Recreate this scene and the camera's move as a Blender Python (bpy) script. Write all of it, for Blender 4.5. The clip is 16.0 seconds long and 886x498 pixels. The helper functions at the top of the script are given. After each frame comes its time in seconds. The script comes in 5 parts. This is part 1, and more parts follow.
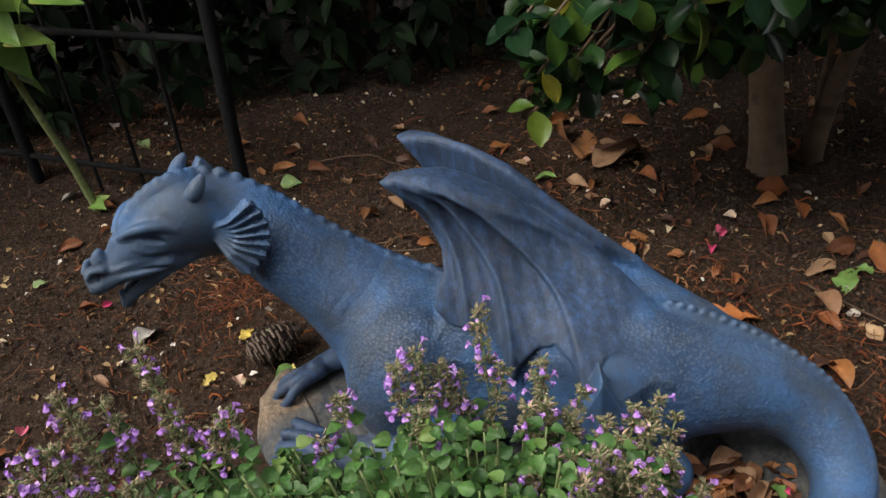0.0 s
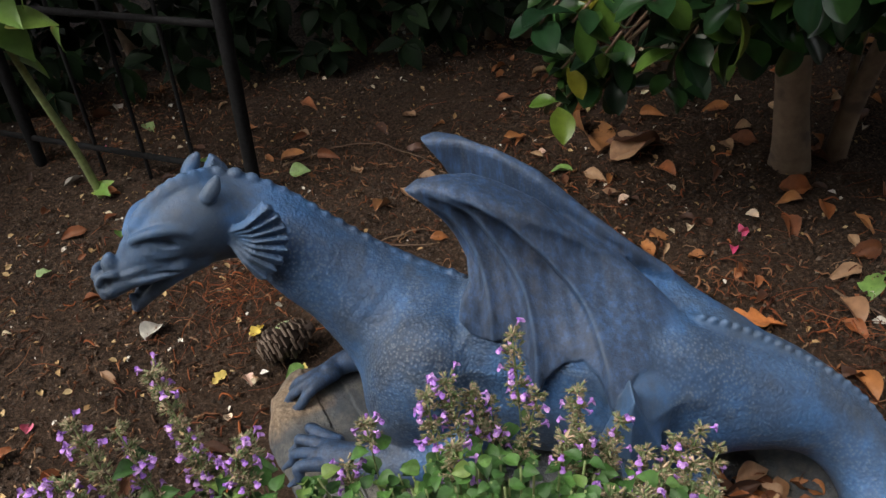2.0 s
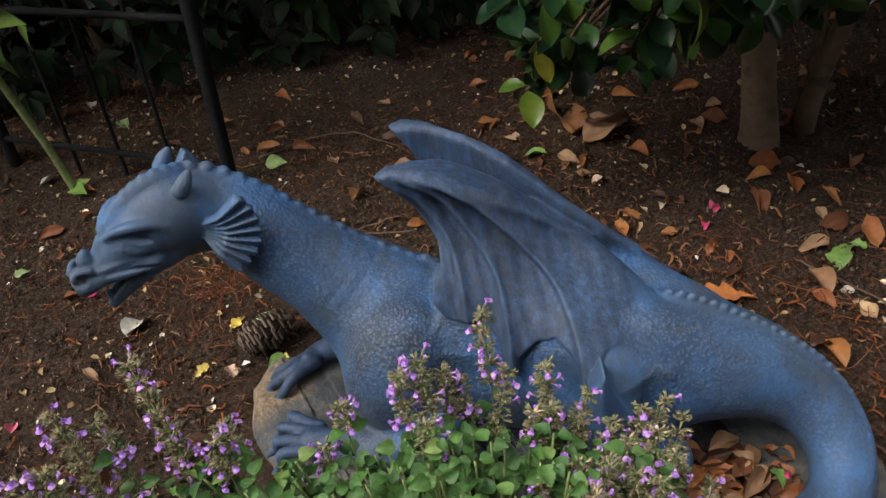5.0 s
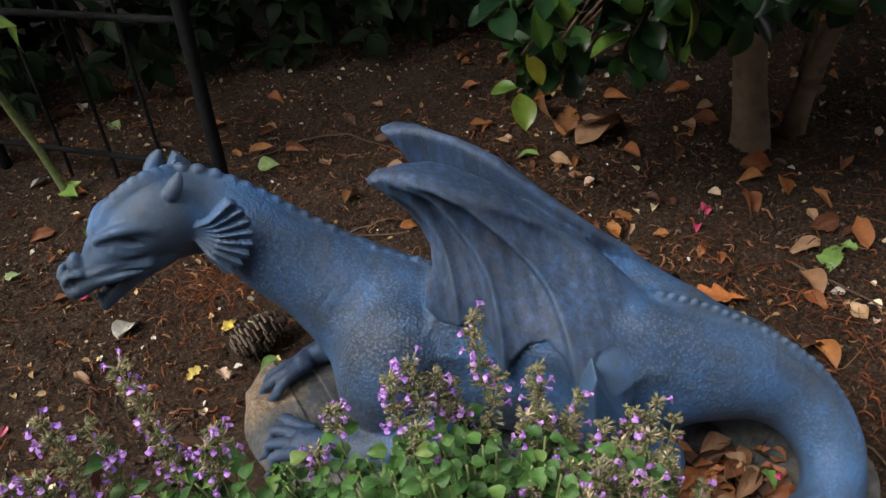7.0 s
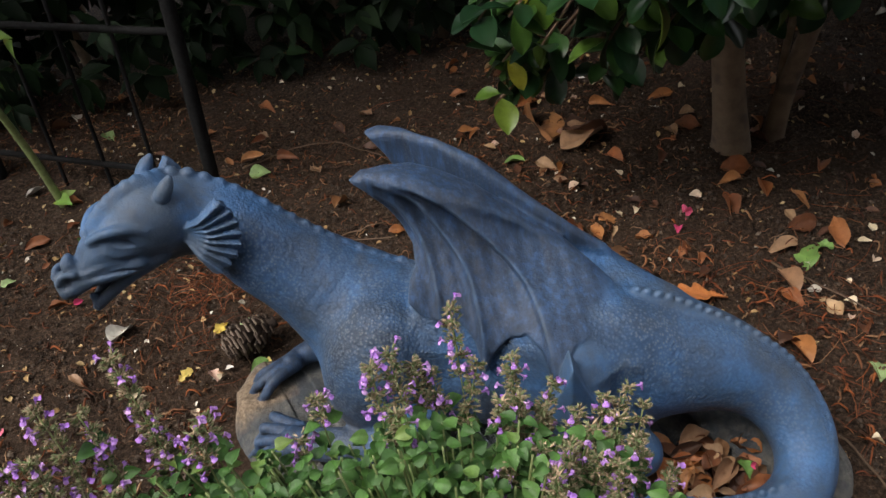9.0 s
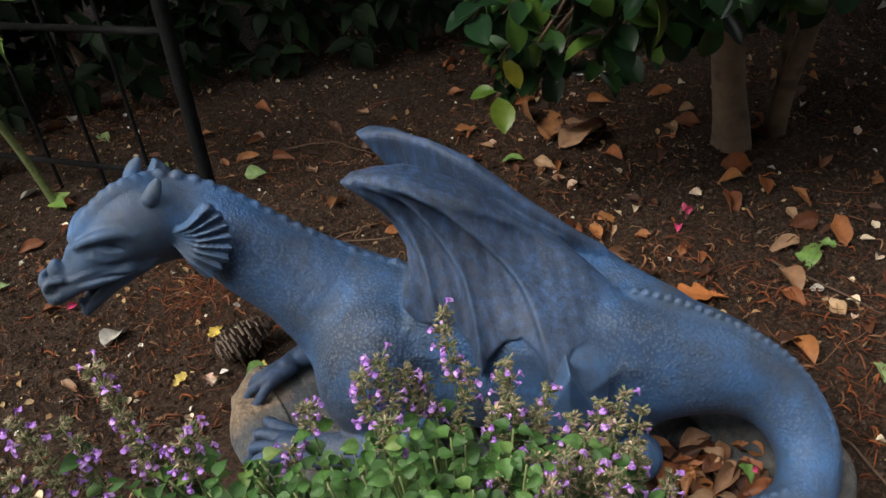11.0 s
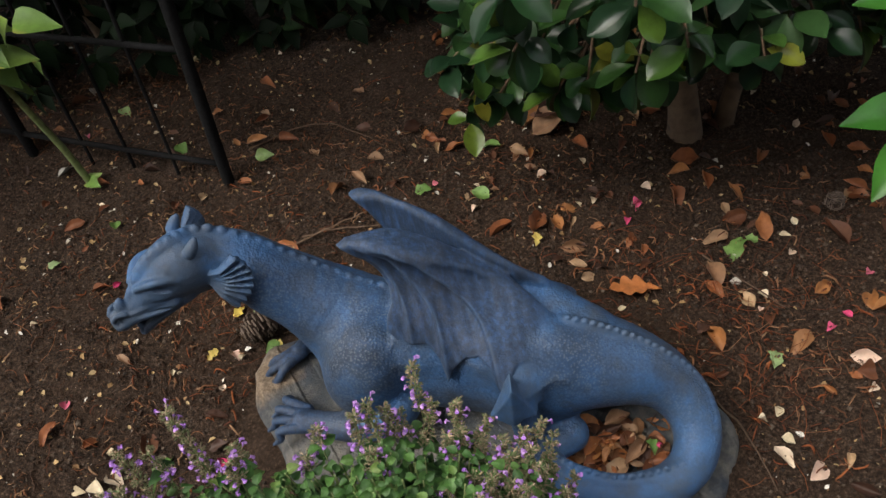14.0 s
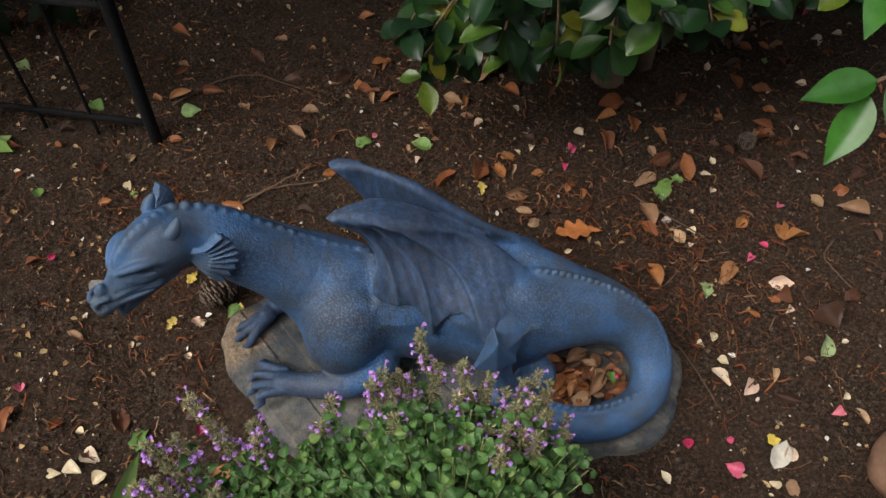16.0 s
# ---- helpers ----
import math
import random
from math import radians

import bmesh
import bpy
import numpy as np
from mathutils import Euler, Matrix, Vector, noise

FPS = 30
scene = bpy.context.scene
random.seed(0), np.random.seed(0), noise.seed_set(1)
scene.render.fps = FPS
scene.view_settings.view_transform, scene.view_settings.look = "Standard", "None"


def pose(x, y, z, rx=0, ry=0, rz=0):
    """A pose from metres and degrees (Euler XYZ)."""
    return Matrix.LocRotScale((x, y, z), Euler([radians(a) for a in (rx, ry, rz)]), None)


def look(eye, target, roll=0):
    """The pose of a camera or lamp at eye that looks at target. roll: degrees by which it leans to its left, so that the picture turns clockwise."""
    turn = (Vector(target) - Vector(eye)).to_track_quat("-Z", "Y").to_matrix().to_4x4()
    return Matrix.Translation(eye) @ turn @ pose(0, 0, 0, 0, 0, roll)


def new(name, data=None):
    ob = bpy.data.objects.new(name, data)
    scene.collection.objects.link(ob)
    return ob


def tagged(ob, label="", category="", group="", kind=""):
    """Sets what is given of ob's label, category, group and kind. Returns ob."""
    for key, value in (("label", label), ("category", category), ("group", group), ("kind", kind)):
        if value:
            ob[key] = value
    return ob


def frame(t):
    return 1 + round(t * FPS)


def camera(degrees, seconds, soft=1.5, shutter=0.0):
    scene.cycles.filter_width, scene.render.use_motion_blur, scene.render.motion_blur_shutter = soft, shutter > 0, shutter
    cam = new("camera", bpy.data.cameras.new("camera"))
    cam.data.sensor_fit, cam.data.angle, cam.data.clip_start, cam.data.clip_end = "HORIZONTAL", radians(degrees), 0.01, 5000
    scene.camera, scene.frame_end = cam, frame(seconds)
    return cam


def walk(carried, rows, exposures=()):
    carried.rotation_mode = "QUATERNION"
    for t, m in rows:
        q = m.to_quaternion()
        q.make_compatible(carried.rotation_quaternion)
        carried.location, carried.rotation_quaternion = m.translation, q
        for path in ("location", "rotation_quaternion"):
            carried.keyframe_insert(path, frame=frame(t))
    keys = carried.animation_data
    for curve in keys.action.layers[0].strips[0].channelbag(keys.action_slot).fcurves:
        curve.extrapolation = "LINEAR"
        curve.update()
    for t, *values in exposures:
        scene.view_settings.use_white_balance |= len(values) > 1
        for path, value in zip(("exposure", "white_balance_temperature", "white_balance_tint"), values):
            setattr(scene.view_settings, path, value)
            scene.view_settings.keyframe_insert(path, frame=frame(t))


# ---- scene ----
cam = camera(61.0, 16.0)
PATH = [
    (0, (0.012, 0.011, 0.842), (-0.132, 1.592, -0.373), -7.8),
    (0.5, (-0.002, 0.03, 0.845), (-0.171, 1.593, -0.391), -7.6),
    (1, (-0.019, 0.045, 0.85), (-0.212, 1.602, -0.391), -7.6),
    (1.5, (-0.023, 0.053, 0.856), (-0.204, 1.608, -0.389), -7.1),
    (2, (-0.017, 0.06, 0.853), (-0.16, 1.6, -0.416), -7.0),
    (2.5, (-0.012, 0.054, 0.849), (-0.128, 1.59, -0.427), -6.8),
    (3, (-0.006, 0.045, 0.851), (-0.107, 1.587, -0.419), -6.8),
    (3.5, (0.0, 0.045, 0.851), (-0.089, 1.593, -0.412), -7.2),
    (4, (-0.001, 0.047, 0.856), (-0.109, 1.58, -0.424), -8.2),
    (6.5, (0.0, 0.047, 0.859), (-0.102, 1.561, -0.444), -8.0),
    (7, (0.001, 0.048, 0.859), (-0.09, 1.568, -0.438), -7.9),
    (7.5, (0.009, 0.046, 0.859), (-0.078, 1.567, -0.437), -8.2),
    (8, (0.012, 0.034, 0.859), (-0.07, 1.558, -0.433), -7.9),
    (8.5, (0.014, 0.024, 0.862), (-0.07, 1.556, -0.421), -8.0),
    (9, (0.017, 0.016, 0.864), (-0.062, 1.556, -0.41), -8.1),
    (11.5, (0.027, 0.033, 0.856), (-0.068, 1.569, -0.422), -9.0),
    (12, (0.03, 0.028, 0.856), (-0.073, 1.567, -0.418), -9.3),
    (12.5, (0.047, 0.009, 0.865), (-0.05, 1.556, -0.399), -9.4),
    (13, (0.076, -0.04, 0.89), (-0.069, 1.545, -0.32), -8.5),
    (13.5, (0.091, -0.016, 1.027), (-0.064, 1.42, -0.357), -10.1),
    (14, (0.107, 0.01, 1.163), (-0.033, 1.319, -0.343), -10.9),
    (14.5, (0.115, 0.033, 1.231), (-0.005, 1.246, -0.355), -10.8),
    (15, (0.092, 0.037, 1.238), (0.046, 1.173, -0.407), -7.3),
    (15.5, (0.011, 0.033, 1.248), (0.06, 1.15, -0.41), -5.1),
    (16, (-0.039, 0.046, 1.251), (0.123, 1.154, -0.406), -2.6),
]
walk(cam, [(t, look(eye, target, roll)) for t, eye, target, roll in PATH], exposures=[(0, 0.98), (12.5, 0.98), (14.5, 0.76), (16, 0.74)])


# ---- light ----
world = bpy.data.worlds.new("overcast_sky")
scene.world = world
world.use_nodes = True
wn = world.node_tree
sky = wn.nodes.new("ShaderNodeTexSky")
sky.sky_type, sky.sun_disc = "NISHITA", False
sky.sun_elevation, sky.sun_rotation = radians(48), radians(-140)
sky.air_density, sky.dust_density, sky.ozone_density = 1.0, 3.0, 1.0
cloud = wn.nodes.new("ShaderNodeHueSaturation")
cloud.inputs["Saturation"].default_value = 0.16
wn.links.new(sky.outputs[0], cloud.inputs["Color"])
wn.links.new(cloud.outputs[0], wn.nodes["Background"].inputs[0])
wn.nodes["Background"].inputs[1].default_value = 0.23
sun = new("sun", bpy.data.lights.new("sun", "SUN"))
sun.data.energy, sun.data.angle, sun.data.color = 1.6, radians(36), (1.0, 0.90, 0.77)
sun.matrix_world = look((-1.5, 0.3, 2.2), (0, 0.7, 0.1))


# ---- materials ----
def material(name, rough=0.7, metal=0.0):
    m = bpy.data.materials.new(name)
    m.use_nodes = True
    bsdf = m.node_tree.nodes["Principled BSDF"]
    bsdf.inputs["Roughness"].default_value, bsdf.inputs["Metallic"].default_value = rough, metal
    return m, m.node_tree, bsdf


def coords(nt):
    return nt.nodes.new("ShaderNodeTexCoord").outputs["Object"]


def noise_at(nt, where, scale, detail=4.0, rough=0.6):
    n = nt.nodes.new("ShaderNodeTexNoise")
    n.inputs["Scale"].default_value, n.inputs["Detail"].default_value, n.inputs["Roughness"].default_value = scale, detail, rough
    nt.links.new(where, n.inputs["Vector"])
    return n.outputs["Fac"]


def ramp(nt, fac, stops):
    r = nt.nodes.new("ShaderNodeValToRGB")
    while len(r.color_ramp.elements) < len(stops):
        r.color_ramp.elements.new(0.5)
    for e, (p, c) in zip(r.color_ramp.elements, stops):
        e.position, e.color = p, (*c, 1.0)
    nt.links.new(fac, r.inputs[0])
    return r.outputs[0]


def mixed(nt, fac, a, b, blend="MIX"):
    n = nt.nodes.new("ShaderNodeMix")
    n.data_type, n.blend_type = "RGBA", blend
    for socket, v in ((n.inputs[0], fac), (n.inputs[6], a), (n.inputs[7], b)):
        if isinstance(v, bpy.types.NodeSocket):
            nt.links.new(v, socket)
        elif isinstance(v, (int, float)):
            socket.default_value = v
        else:
            socket.default_value = (*v, 1.0)
    return n.outputs[2]


def math_node(nt, op, a, b=0.0):
    n = nt.nodes.new("ShaderNodeMath")
    n.operation = op
    for socket, v in zip(n.inputs, (a, b)):
        if isinstance(v, bpy.types.NodeSocket):
            nt.links.new(v, socket)
        else:
            socket.default_value = v
    return n.outputs[0]


def bump(nt, bsdf, height, strength, distance, before=None):
    n = nt.nodes.new("ShaderNodeBump")
    n.inputs["Strength"].default_value, n.inputs["Distance"].default_value = strength, distance
    nt.links.new(height, n.inputs["Height"])
    if before:
        nt.links.new(before, n.inputs["Normal"])
    nt.links.new(n.outputs[0], bsdf.inputs["Normal"])
    return n.outputs[0]


def field(nt, name):
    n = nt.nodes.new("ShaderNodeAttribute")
    n.attribute_name = name
    return n.outputs["Fac"]


def painted_blue():
    m, nt, b = material("weathered_blue_paint", 0.58)
    c = coords(nt)
    dark_tone, pebbled = field(nt, "dark_tone"), field(nt, "pebbled")
    broad = noise_at(nt, c, 7, 5, 0.65)
    mid = noise_at(nt, c, 22, 5, 0.7)
    fine = noise_at(nt, c, 70, 5, 0.75)
    col = ramp(nt, broad, [(0.37, (0.026, 0.046, 0.084)), (0.50, (0.036, 0.088, 0.188)), (0.62, (0.046, 0.132, 0.305))])
    # brushed-out streaks of darker wash
    stretch = nt.nodes.new("ShaderNodeMapping")
    stretch.inputs["Scale"].default_value = (1.0, 1.0, 0.16)
    stretch.inputs["Rotation"].default_value = (0.3, radians(26), 0.0)
    nt.links.new(c, stretch.inputs["Vector"])
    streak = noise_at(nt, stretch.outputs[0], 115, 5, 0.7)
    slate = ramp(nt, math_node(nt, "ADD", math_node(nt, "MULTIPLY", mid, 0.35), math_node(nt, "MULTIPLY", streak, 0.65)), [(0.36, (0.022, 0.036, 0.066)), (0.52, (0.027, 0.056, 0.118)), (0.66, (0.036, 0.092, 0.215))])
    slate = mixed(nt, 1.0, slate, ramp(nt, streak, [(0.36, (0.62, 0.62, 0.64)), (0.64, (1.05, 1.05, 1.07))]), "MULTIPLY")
    col = mixed(nt, math_node(nt, "MULTIPLY", dark_tone, 0.92), col, slate)
    # grey, dirty blotches and thin places where the cast shows through
    dirt = ramp(nt, mid, [(0.50, (0, 0, 0)), (0.68, (0.55, 0.55, 0.55))])
    col = mixed(nt, math_node(nt, "MULTIPLY", dirt, math_node(nt, "SUBTRACT", 1.0, math_node(nt, "MULTIPLY", dark_tone, 0.8))), col, (0.055, 0.070, 0.088))
    col = mixed(nt, 0.5, col, ramp(nt, fine, [(0.34, (0.66, 0.68, 0.72)), (0.66, (1.25, 1.22, 1.18))]), "MULTIPLY")
    # the head and feet are chalkier than the rest
    chalk = math_node(nt, "MULTIPLY", math_node(nt, "SUBTRACT", 1.0, pebbled), math_node(nt, "SUBTRACT", 1.0, dark_tone))
    col = mixed(nt, math_node(nt, "MULTIPLY", chalk, ramp(nt, broad, [(0.38, (0.42, 0.42, 0.42)), (0.58, (0.05, 0.05, 0.05))])), col, (0.070, 0.100, 0.145))
    # brown dust lodged in the skin
    dust = ramp(nt, noise_at(nt, c, 5, 4, 0.7), [(0.50, (0, 0, 0)), (0.68, (0.30, 0.30, 0.30))])
    col = mixed(nt, math_node(nt, "MULTIPLY", dust, ramp(nt, fine, [(0.42, (0.2, 0.2, 0.2)), (0.60, (1, 1, 1))])), col, (0.105, 0.092, 0.080))
    # rubbed edges
    rub = ramp(nt, nt.nodes.new("ShaderNodeNewGeometry").outputs["Pointiness"], [(0.505, (0, 0, 0)), (0.60, (0.6, 0.6, 0.6))])
    col = mixed(nt, rub, col, (0.080, 0.140, 0.240))
    # pebbled skin: the pale paint of the tops is rubbed through in patches
    v = nt.nodes.new("ShaderNodeTexVoronoi")
    v.inputs["Scale"].default_value = 250
    wobble = nt.nodes.new("ShaderNodeMixRGB")
    wobble.inputs[0].default_value = 0.0035
    nt.links.new(c, wobble.inputs[1])
    warp = nt.nodes.new("ShaderNodeTexNoise")
    warp.inputs["Scale"].default_value = 60
    nt.links.new(c, warp.inputs["Vector"])
    nt.links.new(warp.outputs["Color"], wobble.inputs[2])
    nt.links.new(wobble.outputs[0], v.inputs["Vector"])
    pebble = math_node(nt, "SUBTRACT", 1.0, v.outputs["Distance"])
    patch = noise_at(nt, c, 9, 3, 0.6)
    speck = noise_at(nt, c, 190, 3, 0.8)
    knob = ramp(nt, math_node(nt, "ADD", math_node(nt, "MULTIPLY", pebble, 0.7), math_node(nt, "MULTIPLY", speck, 0.5)), [(0.62, (0, 0, 0)), (0.86, (0.9, 0.9, 0.9))])
    pale = math_node(nt, "MULTIPLY", knob, ramp(nt, patch, [(0.42, (0.06, 0.06, 0.06)), (0.62, (0.8, 0.8, 0.8))]))
    # base colour is darker in the gaps between pebbles, lighter on their tops
    crease = ramp(nt, v.outputs["Distance"], [(0.35, (1.12, 1.12, 1.12)), (0.75, (0.58, 0.60, 0.66))])
    col = mixed(nt, math_node(nt, "MULTIPLY", pebbled, 0.5), col, mixed(nt, 1.0, col, crease, "MULTIPLY"))
    col = mixed(nt, math_node(nt, "MULTIPLY", pale, math_node(nt, "ADD", math_node(nt, "MULTIPLY", pebbled, 0.42), 0.20)), col, (0.20, 0.215, 0.225))
    smooth = noise_at(nt, c, 6, 2, 0.5)
    rough_at = math_node(nt, "MULTIPLY", pebbled, ramp(nt, smooth, [(0.40, (0.12, 0.12, 0.12)), (0.58, (1, 1, 1))]))
    first = bump(nt, b, math_node(nt, "MULTIPLY", pebble, rough_at), 0.45, 0.0028)
    bump(nt, b, math_node(nt, "ADD", math_node(nt, "ADD", fine, math_node(nt, "MULTIPLY", speck, 0.5)), math_node(nt, "MULTIPLY", mid, 1.5)), 0.45, 0.0032, first)
    nt.links.new(col, b.inputs["Base Color"])
    nt.links.new(ramp(nt, fine, [(0.3, (0.48, 0.48, 0.48)), (0.7, (0.75, 0.75, 0.75))]), b.inputs["Roughness"])
    return m


def cast_stone():
    m, nt, b = material("stained_cast_stone", 0.85)
    c = coords(nt)
    broad = noise_at(nt, c, 11, 6, 0.7)
    fine = noise_at(nt, c, 120, 5, 0.75)
    col = ramp(nt, broad, [(0.36, (0.034, 0.046, 0.068)), (0.50, (0.078, 0.085, 0.092)), (0.64, (0.185, 0.172, 0.150))])
    away = nt.nodes.new("ShaderNodeVectorMath")
    away.operation = "DISTANCE"
    nt.links.new(c, away.inputs[0])
    away.inputs[1].default_value = (-0.322, 0.740, 0.04)
    sand = ramp(nt, math_node(nt, "ADD", away.outputs["Value"], math_node(nt, "MULTIPLY", broad, 0.12)), [(0.098, (1, 1, 1)), (0.128, (0, 0, 0))])
    col = mixed(nt, sand, col, ramp(nt, fine, [(0.35, (0.16, 0.115, 0.08)), (0.65, (0.34, 0.26, 0.18))]))
    col = mixed(nt, 0.45, col, ramp(nt, fine, [(0.35, (0.55, 0.55, 0.55)), (0.65, (1.3, 1.3, 1.3))]), "MULTIPLY")
    bump(nt, b, math_node(nt, "ADD", fine, math_node(nt, "MULTIPLY", broad, 2.0)), 0.8, 0.007)
    nt.links.new(col, b.inputs["Base Color"])
    return m


def soil():
    m, nt, b = material("damp_dark_soil", 0.9)
    b.inputs["Specular IOR Level"].default_value = 0.15
    c = coords(nt)
    broad = noise_at(nt, c, 4, 5, 0.65)
    fine = noise_at(nt, c, 150, 6, 0.85)
    col = ramp(nt, fine, [(0.40, (0.013, 0.0092, 0.0072)), (0.52, (0.057, 0.037, 0.026)), (0.66, (0.205, 0.135, 0.093))])
    col = mixed(nt, ramp(nt, broad, [(0.42, (0, 0, 0)), (0.65, (0.5, 0.5, 0.5))]), col, (0.064, 0.040, 0.027))
    bump(nt, b, fine, 0.9, 0.008)
    nt.links.new(col, b.inputs["Base Color"])
    return m


def tinted(name, stops, rough=0.6, per_island=False, grain=60.0, relief=0.3, through_light=0.0, spots=None, gloss=0.5):
    """A colour picked for each piece by chance, with blotches and fine relief."""
    m, nt, b = material(name, rough)
    if per_island:
        pick = nt.nodes.new("ShaderNodeNewGeometry").outputs["Random Per Island"]
    else:
        pick = nt.nodes.new("ShaderNodeObjectInfo").outputs["Random"]
    c = coords(nt)
    b.inputs["Specular IOR Level"].default_value = gloss
    col = ramp(nt, pick, stops)
    mott = noise_at(nt, c, grain, 4, 0.65)
    col = mixed(nt, 0.7, col, ramp(nt, mott, [(0.32, (0.55, 0.52, 0.5)), (0.68, (1.3, 1.3, 1.25))]), "MULTIPLY")
    if spots:
        col = mixed(nt, ramp(nt, noise_at(nt, c, grain * 0.6, 2, 0.5), [(0.58, (0, 0, 0)), (0.66, (0.85, 0.85, 0.85))]), col, spots)
    bump(nt, b, mott, relief, 0.002)
    nt.links.new(col, b.inputs["Base Color"])
    if through_light:
        b.inputs["Transmission Weight"].default_value = 0.0
        b.inputs["Subsurface Weight"].default_value = through_light
        b.inputs["Subsurface Radius"].default_value = (0.004, 0.006, 0.002)
        b.inputs["Subsurface Scale"].default_value = 0.5
    return m


BLUE = painted_blue()
STONE, SOIL = cast_stone(), soil()


# ---- shaping ----
def spline(pts, per=8):
    """Points of a smooth curve through pts (rows of any width)."""
    p = np.array(pts, float)
    q = np.vstack([2 * p[0] - p[1], p, 2 * p[-1] - p[-2]])
    out = []
    for i in range(1, len(q) - 2):
        for t in np.linspace(0, 1, per, endpoint=False):
            a, b, c, d = q[i - 1], q[i], q[i + 1], q[i + 2]
            out.append(0.5 * (2 * b + (c - a) * t + (2 * a - 5 * b + 4 * c - d) * t**2 + (3 * b - a - 3 * c + d) * t**3))
    return np.array(out + [p[-1]])


def mesh_from(name, verts, faces, mats, smooth=True, slots=None):
    me = bpy.data.meshes.new(name)
    me.from_pydata([tuple(v) for v in verts], [], [tuple(f) for f in faces])
    for m in mats if isinstance(mats, (list, tuple)) else [mats]:
        me.materials.append(m)
    if smooth:
        me.polygons.foreach_set("use_smooth", [True] * len(me.polygons))
    if slots is not None:
        me.polygons.foreach_set("material_index", slots)
    me.update()
    return me


def tube_data(path, radii, sides=8, start=0):
    """Vertices and faces of a round rod along path; radii: one or one a point."""
    path = np.array(path, float)
    radii = np.broadcast_to(np.array(radii, float), (len(path),))
    verts, faces = [], []
    side = None
    for i, (p, r) in enumerate(zip(path, radii)):
        d = path[min(i + 1, len(path) - 1)] - path[max(i - 1, 0)]
        d = d / (np.linalg.norm(d) + 1e-9)
        if side is None:
            side = np.cross(d, (0.3, 0.5, 0.81))
        side = side - d * (side @ d)
        side = side / (np.linalg.norm(side) + 1e-9)
        up = np.cross(d, side)
        for k in range(sides):
            a = 2 * math.pi * k / sides
            verts.append(p + r * (math.cos(a) * side + math.sin(a) * up))
    for i in range(len(path) - 1):
        for k in range(sides):
            a, b = start + i * sides + k, start + i * sides + (k + 1) % sides
            faces.append((a, b, b + sides, a + sides))
    faces.append(tuple(start + k for k in reversed(range(sides))))
    faces.append(tuple(start + (len(path) - 1) * sides + k for k in range(sides)))
    return verts, faces


def part(name, me, parent, label=""):
    ob = new(name, me)
    ob.parent = parent
    return tagged(ob, label)


def thing(name, label, category, group="", kind="", at=(0, 0, 0)):
    ob = new(name)
    ob.location = at
    return tagged(ob, label, category, group, kind)


